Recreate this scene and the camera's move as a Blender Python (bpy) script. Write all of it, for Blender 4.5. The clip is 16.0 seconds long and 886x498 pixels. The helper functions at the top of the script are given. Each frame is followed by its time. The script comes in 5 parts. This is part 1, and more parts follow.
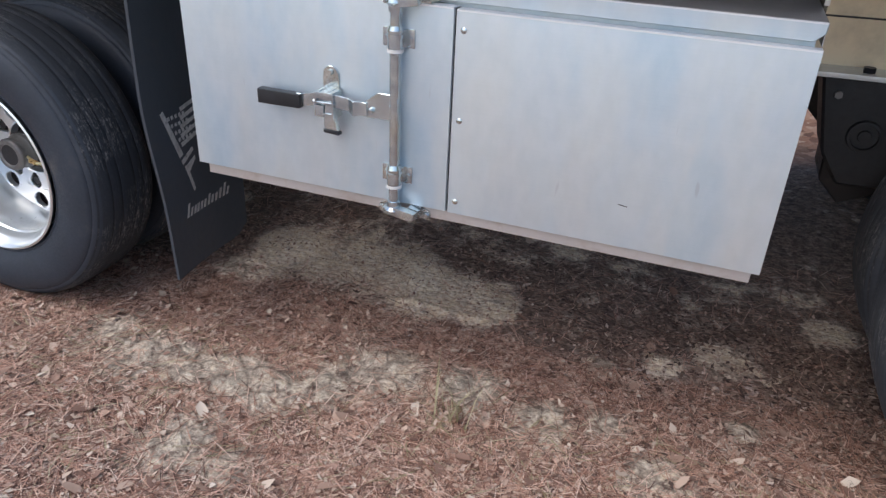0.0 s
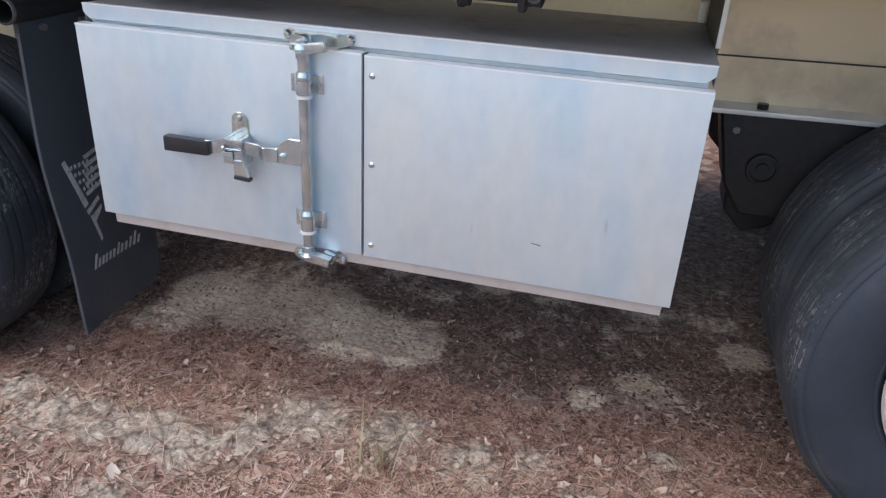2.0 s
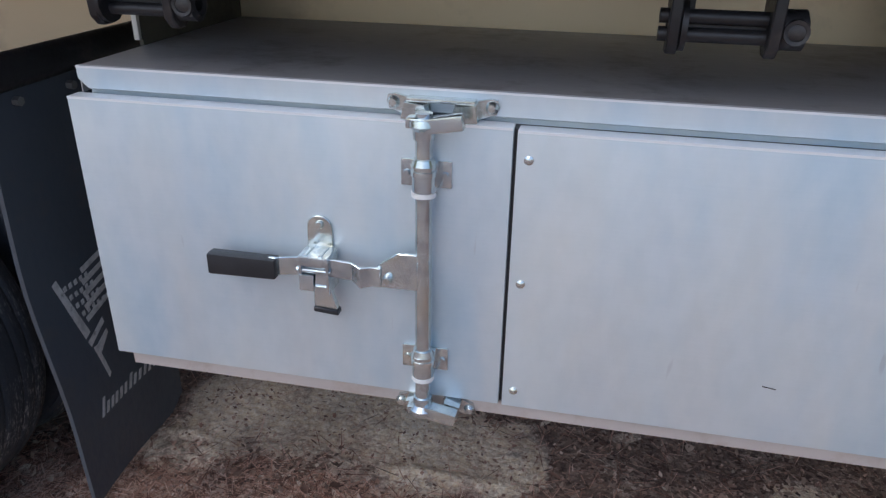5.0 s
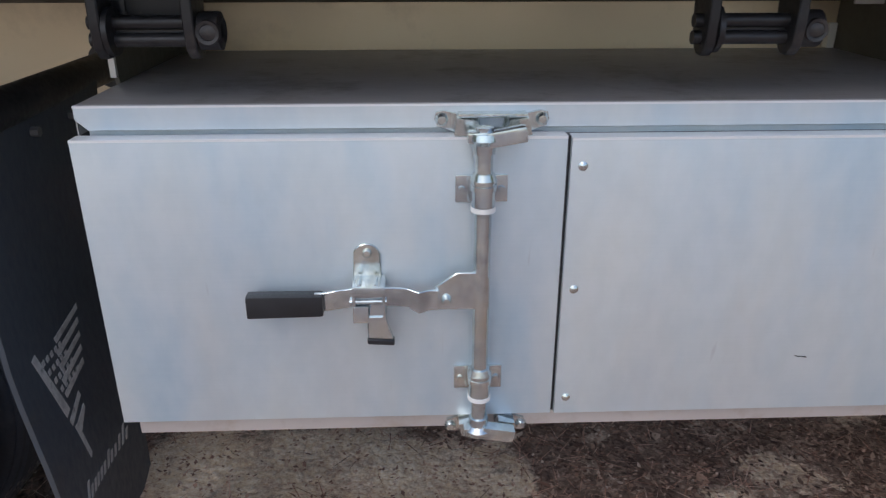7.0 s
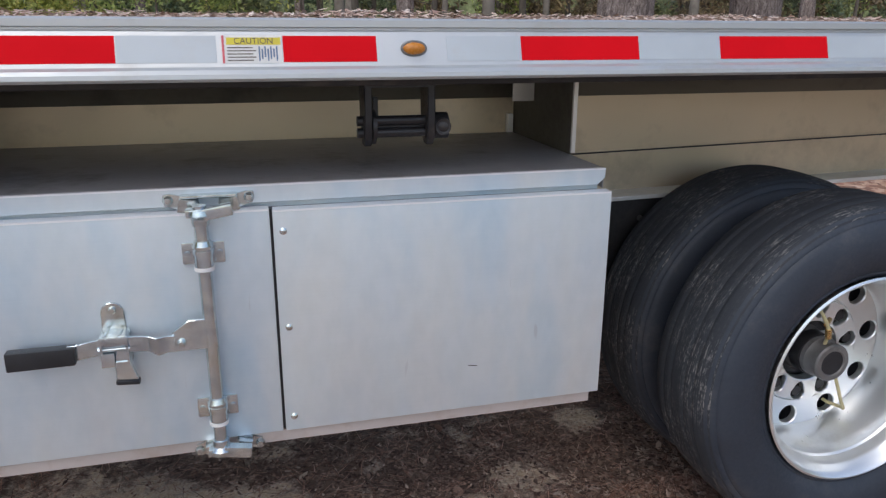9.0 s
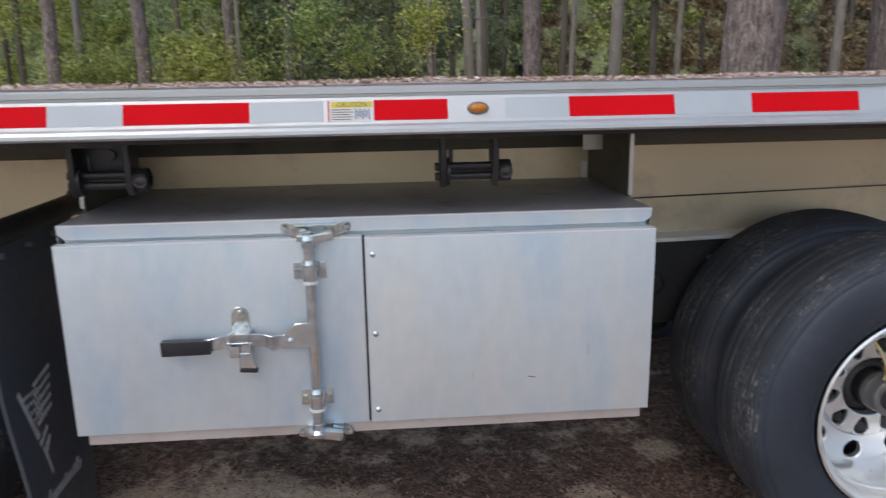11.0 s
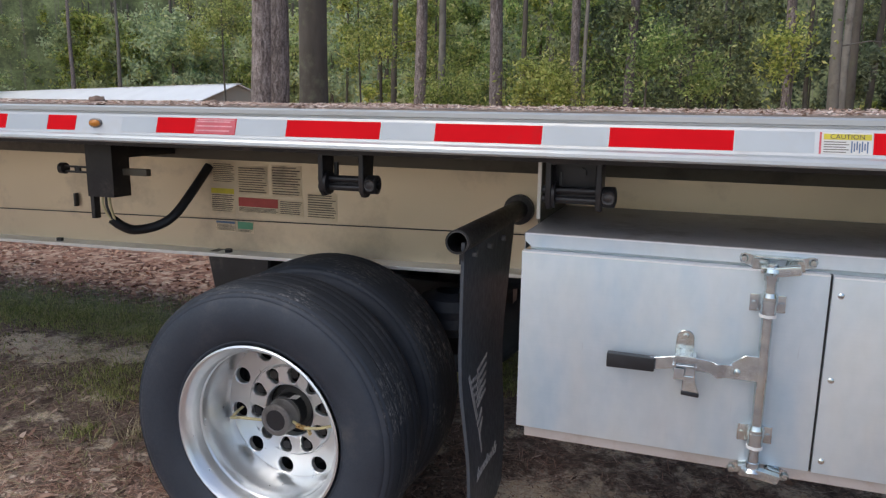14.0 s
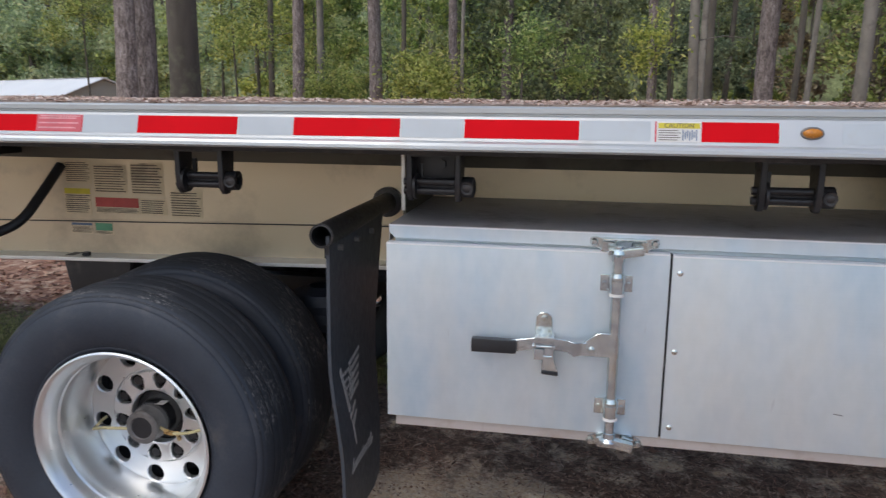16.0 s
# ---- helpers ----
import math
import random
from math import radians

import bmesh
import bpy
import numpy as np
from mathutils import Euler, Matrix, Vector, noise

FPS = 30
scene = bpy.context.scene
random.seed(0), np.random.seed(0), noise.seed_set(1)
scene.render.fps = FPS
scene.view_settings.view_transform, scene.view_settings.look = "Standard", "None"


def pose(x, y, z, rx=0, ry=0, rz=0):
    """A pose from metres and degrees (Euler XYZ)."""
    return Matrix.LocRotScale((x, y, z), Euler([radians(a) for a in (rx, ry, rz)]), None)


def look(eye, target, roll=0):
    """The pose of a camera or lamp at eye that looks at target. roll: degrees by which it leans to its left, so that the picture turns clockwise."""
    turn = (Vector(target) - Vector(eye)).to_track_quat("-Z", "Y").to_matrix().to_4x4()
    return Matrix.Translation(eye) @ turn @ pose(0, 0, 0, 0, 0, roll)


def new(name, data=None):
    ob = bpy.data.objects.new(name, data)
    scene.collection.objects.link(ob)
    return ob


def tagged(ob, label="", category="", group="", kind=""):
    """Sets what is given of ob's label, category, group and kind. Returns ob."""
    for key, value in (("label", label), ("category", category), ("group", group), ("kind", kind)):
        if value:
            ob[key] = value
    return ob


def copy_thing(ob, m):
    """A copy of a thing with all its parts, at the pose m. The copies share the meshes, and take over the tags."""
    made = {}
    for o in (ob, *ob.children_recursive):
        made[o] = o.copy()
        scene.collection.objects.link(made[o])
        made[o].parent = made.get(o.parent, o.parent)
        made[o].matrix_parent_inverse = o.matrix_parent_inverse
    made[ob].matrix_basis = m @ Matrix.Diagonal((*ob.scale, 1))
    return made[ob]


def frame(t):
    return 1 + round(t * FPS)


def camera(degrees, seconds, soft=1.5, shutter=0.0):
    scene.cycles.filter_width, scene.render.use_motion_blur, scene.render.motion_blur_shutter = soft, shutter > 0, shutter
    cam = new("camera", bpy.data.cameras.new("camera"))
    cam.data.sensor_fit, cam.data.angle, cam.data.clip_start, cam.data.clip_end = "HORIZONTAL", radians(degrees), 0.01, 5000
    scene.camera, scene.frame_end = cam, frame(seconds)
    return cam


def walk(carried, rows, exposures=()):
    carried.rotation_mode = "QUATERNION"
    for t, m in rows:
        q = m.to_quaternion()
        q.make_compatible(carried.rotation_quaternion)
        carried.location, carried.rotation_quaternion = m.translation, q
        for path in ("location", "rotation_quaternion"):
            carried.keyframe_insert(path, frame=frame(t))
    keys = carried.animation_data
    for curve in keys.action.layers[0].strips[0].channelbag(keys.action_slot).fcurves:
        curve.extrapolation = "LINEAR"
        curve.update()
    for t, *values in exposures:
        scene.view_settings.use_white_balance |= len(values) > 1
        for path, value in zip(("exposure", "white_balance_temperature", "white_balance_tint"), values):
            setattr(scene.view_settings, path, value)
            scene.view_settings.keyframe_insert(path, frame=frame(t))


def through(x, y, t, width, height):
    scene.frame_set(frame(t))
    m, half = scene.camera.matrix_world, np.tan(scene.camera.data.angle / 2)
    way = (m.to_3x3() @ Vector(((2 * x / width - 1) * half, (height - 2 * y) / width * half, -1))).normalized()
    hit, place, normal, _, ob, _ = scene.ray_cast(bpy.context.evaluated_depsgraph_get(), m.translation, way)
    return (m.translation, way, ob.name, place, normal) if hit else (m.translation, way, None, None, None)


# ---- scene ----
cam = camera(62.3, 16.0, soft=1.3, shutter=0.3)
PATH = [
    (0, (0.545, -1.597, 1.442), (-0.046, 0.057, 0.486), 2.7),
    (0.5, (0.564, -1.581, 1.447), (0.013, 0.096, 0.508), 3.1),
    (1, (0.541, -1.583, 1.45), (0.032, 0.122, 0.537), 3.3),
    (1.5, (0.566, -1.569, 1.466), (0.109, 0.165, 0.58), 3.3),
    (2, (0.574, -1.564, 1.467), (0.142, 0.182, 0.593), 3.2),
    (2.5, (0.565, -1.552, 1.458), (0.134, 0.199, 0.591), 3.2),
    (3, (0.533, -1.533, 1.45), (0.095, 0.223, 0.597), 3.5),
    (3.5, (0.425, -1.471, 1.434), (-0.029, 0.29, 0.602), 3.5),
    (4, (0.346, -1.282, 1.413), (-0.162, 0.457, 0.565), 2.1),
    (4.5, (0.217, -1.101, 1.429), (-0.26, 0.644, 0.575), 1.0),
    (4.7, (0.154, -1.079, 1.436), (-0.273, 0.678, 0.58), 0.9),
    (6.8, (-0.203, -1.042, 1.418), (-0.213, 0.795, 0.628), -0.3),
    (7, (-0.261, -1.091, 1.405), (-0.188, 0.753, 0.636), -0.0),
    (7.2, (-0.263, -1.101, 1.409), (-0.157, 0.745, 0.654), 0.1),
    (7.35, (-0.268, -1.123, 1.419), (-0.093, 0.728, 0.691), 0.32),
    (7.5, (-0.274, -1.152, 1.431), (-0.008, 0.705, 0.739), 0.6),
    (8, (-0.088, -1.244, 1.459), (0.32, 0.595, 0.788), 0.1),
    (8.2, (-0.007, -1.298, 1.465), (0.473, 0.537, 0.832), 0.2),
    (10.3, (-0.147, -1.702, 1.519), (0.326, 0.165, 0.98), 0.7),
    (10.5, (-0.081, -1.737, 1.522), (0.331, 0.15, 1.001), -0.0),
    (11, (0.039, -1.812, 1.515), (0.189, 0.13, 1.064), -1.0),
    (11.5, (-0.068, -1.87, 1.528), (-0.227, 0.084, 1.129), -0.7),
    (12, (-0.208, -1.898, 1.524), (-0.628, 0.019, 1.14), -0.0),
    (12.5, (-0.279, -1.903, 1.523), (-0.842, -0.02, 1.15), 0.5),
    (13, (-0.294, -1.892, 1.524), (-0.912, -0.027, 1.151), 0.6),
    (13.5, (-0.323, -1.903, 1.52), (-0.972, -0.05, 1.14), 0.8),
    (14, (-0.327, -1.909, 1.519), (-0.984, -0.06, 1.133), 0.8),
    (14.5, (-0.318, -1.921, 1.519), (-0.964, -0.067, 1.139), 0.7),
    (15, (-0.296, -1.922, 1.52), (-0.9, -0.054, 1.139), 0.5),
    (15.5, (-0.27, -1.921, 1.521), (-0.785, -0.027, 1.134), 0.4),
    (16, (-0.257, -1.91, 1.52), (-0.622, 0.015, 1.119), 0.4),
]

EXPOSURES = [(0, 0.48, 6400, 10), (1.5, 0.54, 6210, 10), (3, 0.57, 6210, 10), (4.5, 0.35, 6000, 10), (7, 0.28, 6330, 10), (7.5, 0.36, 6400, 10), (8, 0.26, 6400, 10), (10.5, 0.28, 6500, 10), (13, 0.30, 6540, 10), (16, 0.30, 6530, 10)]
walk(cam, [(t, look(eye, target, roll)) for t, eye, target, roll in PATH], EXPOSURES)
SKY, SUN = 0.15, 1.0

# ---------------------------------------------------------------- world and light
world = bpy.data.worlds.new("world")
scene.world = world
world.use_nodes = True
wn = world.node_tree
sky = wn.nodes.new("ShaderNodeTexSky")
sky.sky_type = "NISHITA"
sky.sun_disc = False
sky.sun_elevation = radians(48)
sky.sun_rotation = radians(200)
sky.air_density, sky.dust_density, sky.ozone_density = 1.0, 2.0, 2.0
wn.links.new(sky.outputs["Color"], wn.nodes["Background"].inputs["Color"])
wn.nodes["Background"].inputs["Strength"].default_value = SKY

sun_data = bpy.data.lights.new("sun", "SUN")
sun_data.energy = SUN
sun_data.angle = radians(25)
sun_data.color = (1.0, 0.98, 0.95)
sun = new("sun", sun_data)
sun.matrix_world = look((0, 0, 0), (0.45, 0.18, -0.87))


# ---------------------------------------------------------------- material helpers
def principled(name):
    m = bpy.data.materials.new(name)
    m.use_nodes = True
    return m, m.node_tree, m.node_tree.nodes["Principled BSDF"]


def node(t, kind, **values):
    n = t.nodes.new(kind)
    for key, v in values.items():
        n.inputs[key.replace("_", " ")].default_value = v
    return n


def coords(t, scale=(1, 1, 1)):
    c = t.nodes.new("ShaderNodeTexCoord")
    mp = t.nodes.new("ShaderNodeMapping")
    mp.inputs["Scale"].default_value = scale
    t.links.new(c.outputs["Object"], mp.inputs["Vector"])
    return mp.outputs["Vector"]


def noise_of(t, vec, scale, detail=4.0, rough=0.55):
    n = node(t, "ShaderNodeTexNoise", Scale=scale, Detail=detail, Roughness=rough)
    t.links.new(vec, n.inputs["Vector"])
    return n.outputs["Fac"]


def ramp(t, fac, stops):
    r = t.nodes.new("ShaderNodeValToRGB")
    e = r.color_ramp.elements
    while len(e) < len(stops):
        e.new(0.5)
    for k, (p, c) in enumerate(stops):
        e[k].position = p
        e[k].color = (*c, 1) if len(c) == 3 else c
    t.links.new(fac, r.inputs["Fac"])
    return r.outputs["Color"]


def grey(v):
    return (v, v, v)


def mixed(t, fac, a, b, mode="MIX"):
    m = t.nodes.new("ShaderNodeMix")
    m.data_type = "RGBA"
    m.blend_type = mode
    for val, key in ((fac, 0), (a, 6), (b, 7)):
        if isinstance(val, (int, float)):
            m.inputs[key].default_value = val
        elif isinstance(val, tuple):
            m.inputs[key].default_value = (*val, 1)
        else:
            t.links.new(val, m.inputs[key])
    return m.outputs[2]


def bump(t, bsdf, height, strength, distance=0.002):
    b = node(t, "ShaderNodeBump", Strength=strength, Distance=distance)
    t.links.new(height, b.inputs["Height"])
    t.links.new(b.outputs["Normal"], bsdf.inputs["Normal"])


def surface(name, base, rough, metal=0.0, vary=0.15, scale=6.0, grain=60.0, relief=0.15, stretch=(1, 1, 1), dirt=None, dirt_amount=0.0, dirt_scale=3.0, rough_vary=0.12, distance=0.002, per_piece=0.0, spec=0.5):
    """A surface with variation of colour and gloss at two sizes, fine relief, and dirt in patches."""
    m, t, b = principled(name)
    vec = coords(t, stretch)
    big, fine = noise_of(t, vec, scale, 3), noise_of(t, vec, grain, 5, 0.65)
    lo = tuple(max(0, c * (1 - vary)) for c in base)
    hi = tuple(min(1, c * (1 + vary)) for c in base)
    col = ramp(t, big, [(0.3, lo), (0.7, hi)])
    col = mixed(t, 0.35 * min(1, vary * 5), col, ramp(t, fine, [(0.3, grey(0.45)), (0.7, grey(0.55))]), "OVERLAY")
    if per_piece:
        o = t.nodes.new("ShaderNodeObjectInfo")
        col = mixed(t, per_piece, col, ramp(t, o.outputs["Random"], [(0, grey(0.3)), (1, grey(0.7))]), "OVERLAY")
    if dirt:
        spots = noise_of(t, coords(t), dirt_scale, 6, 0.7)
        lo_d = 0.62 - 0.3 * dirt_amount
        mask = ramp(t, spots, [(lo_d, grey(0)), (lo_d + 0.18, grey(min(1.0, 0.4 + dirt_amount)))])
        col = mixed(t, mask, col, dirt)
    t.links.new(col, b.inputs["Base Color"])
    r = ramp(t, fine, [(0.3, grey(max(0.03, rough - rough_vary))), (0.7, grey(min(1, rough + rough_vary)))])
    t.links.new(r, b.inputs["Roughness"])
    b.inputs["Metallic"].default_value = metal
    b.inputs["Specular IOR Level"].default_value = spec
    if relief:
        bump(t, b, fine, relief, distance)
    return m


def plain_leaf(name, stops, rough=0.6, through=0.0, patch=0.0):
    """Leaves, needles and blades: each piece with a shade of its own, and sprays that differ from one another."""
    m, t, b = principled(name)
    g = t.nodes.new("ShaderNodeNewGeometry")
    col = ramp(t, g.outputs["Random Per Island"], stops)
    if patch:
        o = t.nodes.new("ShaderNodeObjectInfo")
        col = mixed(t, 0.8, col, ramp(t, o.outputs["Random"], [(0, (0.38, 0.45, 0.50)), (0.5, grey(0.5)), (1, (0.60, 0.56, 0.42))]), "OVERLAY")
        spray = noise_of(t, coords(t), patch, 3, 0.6)
        col = mixed(t, 1.0, col, ramp(t, spray, [(0.34, grey(0.28)), (0.5, grey(0.5)), (0.66, grey(0.72))]), "OVERLAY")
    t.links.new(col, b.inputs["Base Color"])
    b.inputs["Roughness"].default_value = rough
    if through:
        tr = t.nodes.new("ShaderNodeBsdfTranslucent")
        t.links.new(col, tr.inputs["Color"])
        mx = node(t, "ShaderNodeMixShader", Fac=through)
        t.links.new(b.outputs[0], mx.inputs[1])
        t.links.new(tr.outputs[0], mx.inputs[2])
        t.links.new(mx.outputs[0], t.nodes["Material Output"].inputs["Surface"])
    return m


# ---------------------------------------------------------------- materials
def door_material():
    """Mill-finish sheet: cloudy tints with painted sky reflections, faint brushing along the sheet, thin scratches."""
    m, t, b = principled("mill aluminium sheet")
    vec = coords(t)
    cloud, cloud2 = noise_of(t, vec, 2.4, 4, 0.6), noise_of(t, coords(t, (1.0, 1.0, 0.35)), 5.0, 3, 0.5)
    brush = noise_of(t, coords(t, (0.02, 1, 1)), 260, 3, 0.6)
    col = ramp(t, cloud, [(0.36, (0.550, 0.642, 0.705)), (0.5, (0.636, 0.694, 0.718)), (0.64, (0.703, 0.732, 0.705))])
    col = mixed(t, 0.5, col, ramp(t, cloud2, [(0.38, (0.525, 0.636, 0.708)), (0.60, (0.672, 0.718, 0.706))]))
    # bluish streaks painted in as sky reflected between trees
    tint = noise_of(t, coords(t, (1.0, 1.0, 0.30)), 7.0, 3, 0.45)
    col = mixed(t, 0.42, col, ramp(t, tint, [(0.33, (0.46, 0.605, 0.70)), (0.40, (0.54, 0.652, 0.715)), (0.47, (0.642, 0.695, 0.715)), (0.56, (0.672, 0.71, 0.70)), (0.66, (0.705, 0.70, 0.655))]))
    fleck = noise_of(t, coords(t, (1.0, 1.0, 0.55)), 26.0, 3, 0.55)
    col = mixed(t, 0.35, col, ramp(t, fleck, [(0.36, grey(0.42)), (0.5, grey(0.5)), (0.64, grey(0.58))]), "OVERLAY")
    col = mixed(t, 0.05, col, ramp(t, brush, [(0.35, grey(0.3)), (0.65, grey(0.7))]), "OVERLAY")
    scuff = noise_of(t, coords(t, (14, 14, 2.0)), 3.0, 2, 0.5)
    col = mixed(t, ramp(t, scuff, [(0.74, grey(0)), (0.78, grey(0.35))]), col, (0.42, 0.42, 0.43))
    col = mixed(t, 1.0, col, (0.98, 0.998, 1.03), "MULTIPLY")
    t.links.new(col, b.inputs["Base Color"])
    r = mixed(t, 0.5, ramp(t, cloud2, [(0.3, grey(0.30)), (0.7, grey(0.50))]), ramp(t, brush, [(0.3, grey(0.34)), (0.7, grey(0.48))]))
    t.links.new(r, b.inputs["Roughness"])
    b.inputs["Metallic"].default_value = 0.45
    bump(t, b, mixed(t, 0.15, cloud, brush), 0.10, 0.004)
    return m


ALU_DOOR = door_material()
# pinkish base paints in the ground's reflection; dust spots lie over it
ALU_SILL = surface("dusty sill with painted ground reflection", (0.54, 0.49, 0.46), 0.45, 0.2, 0.08, 6, 90, 0.05, (0.4, 1, 1), (0.42, 0.34, 0.28), 0.35, 9.0)
def fold_glint_material():
    """Folded edge of the sheet, made bright to paint in its highlight."""
    m, t, b = principled("folded aluminium with painted glint")
    t.links.new(ramp(t, noise_of(t, coords(t), 3.0, 2, 0.5), [(0.35, (0.78, 0.81, 0.84)), (0.65, (0.86, 0.88, 0.89))]), b.inputs["Base Color"])
    b.inputs["Roughness"].default_value = 0.36
    b.inputs["Metallic"].default_value = 0.3
    return m


ALU_FOLD_GLINT = fold_glint_material()
ALU_TOP = surface("dull aluminium lid", (0.50, 0.49, 0.49), 0.5, 0.6, 0.1, 3, 80, 0.06, (0.3, 1, 1), (0.20, 0.18, 0.16), 0.35, 4.0)
ALU_RAIL = surface("extruded aluminium", (0.49, 0.51, 0.51), 0.42, 0.5, 0.07, 3, 120, 0.06, (0.15, 1, 1), (0.42, 0.40, 0.37), 0.2, 5.0)
# tan base carries the brown ground's reflection, besides dusty patches
ALU_PANEL = surface("dusty panel with painted ground reflection", (0.64, 0.54, 0.385), 0.40, 0.58, 0.12, 1.6, 70, 0.02, (0.4, 1, 1), (0.40, 0.335, 0.25), 0.4, 2.2)
ALU_DARK = surface("dark stained and shaded aluminium", (0.13, 0.12, 0.095), 0.6, 0.2, 0.2, 3, 60, 0.08, (0.3, 1, 1), (0.05, 0.045, 0.04), 0.4, 3.0)
ALU_EDGE = surface("cut aluminium edge", (0.75, 0.74, 0.70), 0.4, 0.4, 0.1, 10, 120, 0.05)
ALU_WHEEL = surface("polished aluminium wheel", (0.80, 0.82, 0.82), 0.31, 0.78, 0.08, 5, 30, 0.004, (1, 1, 1), (0.52, 0.50, 0.47), 0.04, 5.0, 0.04)
def zinc_material():
    """Bright zinc plate: passivated tints, darker clouds painted as dark reflections, spots of dull bloom."""
    m, t, b = principled("bright zinc plate")
    cloud, spot = noise_of(t, coords(t), 34, 4, 0.6), noise_of(t, coords(t), 120, 4, 0.7)
    tint = noise_of(t, coords(t), 13, 2, 0.5)
    col = ramp(t, cloud, [(0.32, (0.34, 0.37, 0.38)), (0.46, (0.58, 0.63, 0.64)), (0.62, (0.76, 0.83, 0.84))])
    col = mixed(t, 0.45, col, ramp(t, tint, [(0.36, (0.46, 0.54, 0.60)), (0.5, (0.60, 0.65, 0.64)), (0.64, (0.68, 0.66, 0.52))]))
    t.links.new(col, b.inputs["Base Color"])
    t.links.new(ramp(t, spot, [(0.35, grey(0.13)), (0.65, grey(0.24))]), b.inputs["Roughness"])
    b.inputs["Metallic"].default_value = 0.86
    bump(t, b, mixed(t, 0.4, cloud, spot), 0.05, 0.002)
    return m


ZINC = zinc_material()
NYLON = surface("white bushing", (0.78, 0.78, 0.76), 0.45, 0.0, 0.06, 20, 120, 0.04)
BLACK_GRIP = surface("black vinyl grip", (0.018, 0.019, 0.022), 0.45, 0.0, 0.2, 20, 200, 0.08)
BLACK_STEEL = surface("black painted steel", (0.018, 0.018, 0.020), 0.42, 0.1, 0.25, 9, 90, 0.12, (1, 1, 1), (0.11, 0.09, 0.075), 0.22, 9.0)
BLACK_HANGER = surface("dull black steel", (0.014, 0.014, 0.015), 0.6, 0.0, 0.3, 7, 60, 0.15, (1, 1, 1), (0.05, 0.04, 0.034), 0.2, 6.0)
RUBBER = surface("black tyre rubber", (0.026, 0.034, 0.048), 0.6, 0.0, 0.2, 5, 120, 0.2, (1, 1, 1), (0.085, 0.082, 0.08), 0.22, 5.0, spec=0.5)
def tread_material():
    """Worn tread: dark rubber with pale scuffs drawn out round the tyre."""
    m, t, b = principled("scuffed tread rubber")
    uv = t.nodes.new("ShaderNodeUVMap")
    mp = t.nodes.new("ShaderNodeMapping")
    mp.inputs["Scale"].default_value = (18, 11, 1)
    t.links.new(uv.outputs[0], mp.inputs["Vector"])
    streak = noise_of(t, mp.outputs["Vector"], 2.0, 6, 0.75)
    fine = noise_of(t, coords(t), 90, 4, 0.7)
    where = noise_of(t, coords(t), 5.0, 3, 0.5)
    fac = mixed(t, 1.0, ramp(t, streak, [(0.50, grey(0)), (0.58, grey(1))]), ramp(t, fine, [(0.42, grey(0.0)), (0.56, grey(1))]), "MULTIPLY")
    fac = mixed(t, 1.0, fac, ramp(t, where, [(0.46, grey(0.06)), (0.60, grey(1.0))]), "MULTIPLY")
    col = mixed(t, fac, (0.027, 0.032, 0.040), (0.24, 0.232, 0.222))
    t.links.new(col, b.inputs["Base Color"])
    b.inputs["Roughness"].default_value = 0.8
    bump(t, b, fine, 0.4, 0.003)
    return m


FLAP = surface("black rubber flap", (0.048, 0.058, 0.072), 0.42, 0.0, 0.15, 3, 90, 0.08, (1, 1, 0.4), (0.075, 0.068, 0.06), 0.22, 5.0)
TREAD = tread_material()
FLAP_PRINT = surface("worn grey print", (0.44, 0.44, 0.44), 0.6, 0.0, 0.3, 40, 160, 0.05, (1, 1, 1), (0.05, 0.05, 0.05), 0.35, 40.0)
TAPE_RED = surface("red reflective tape", (0.64, 0.006, 0.012), 0.65, 0.0, 0.06, 6, 260, 0.05, (1, 1, 1), (0.44, 0.03, 0.03), 0.1, 9.0, spec=0.05)
TAPE_WHITE = surface("silver reflective tape", (0.45, 0.49, 0.51), 0.45, 0.1, 0.05, 6, 260, 0.05, (1, 1, 1), (0.45, 0.44, 0.42), 0.15, 8.0)
PAPER = surface("white sticker film", (0.66, 0.65, 0.62), 0.45, 0.0, 0.06, 9, 120, 0.02, (1, 1, 1), (0.42, 0.38, 0.31), 0.2, 9.0)
PAPER_TAN = surface("soiled sticker film", (0.66, 0.54, 0.36), 0.5, 0.0, 0.1, 9, 120, 0.03, (1, 1, 1), (0.28, 0.23, 0.17), 0.4, 9.0)
INK = surface("dark print", (0.10, 0.08, 0.06), 0.5, 0.0, 0.3, 50, 200, 0.0)
PRINT_BROWN = surface("faded brown print", (0.135, 0.10, 0.072), 0.5, 0.0, 0.3, 50, 200, 0.0)
YELLOW = surface("yellow print", (0.62, 0.52, 0.04), 0.45, 0.0, 0.1, 20, 120, 0.02)
RED_PRINT = surface("faded red print", (0.44, 0.06, 0.05), 0.45, 0.0, 0.15, 20, 120, 0.02)
RED_LABEL = surface("pink red label film", (0.58, 0.10, 0.12), 0.4, 0.0, 0.1, 20, 120, 0.02)
PINK_PRINT = surface("worn pink print", (0.68, 0.30, 0.31), 0.45, 0.0, 0.2, 30, 120, 0.02)
GREEN_PRINT = surface("faded green print", (0.10, 0.30, 0.17), 0.45, 0.0, 0.15, 20, 120, 0.02)
BLUE_PRINT = surface("faded blue print", (0.10, 0.16, 0.26), 0.45, 0.0, 0.15, 20, 120, 0.02)
AMBER = surface("amber lens", (0.50, 0.185, 0.02), 0.25, 0.0, 0.1, 60, 200, 0.1)
HOSE_YELLOW = surface("pale yellow air hose", (0.55, 0.48, 0.26), 0.5, 0.0, 0.15, 20, 120, 0.05)
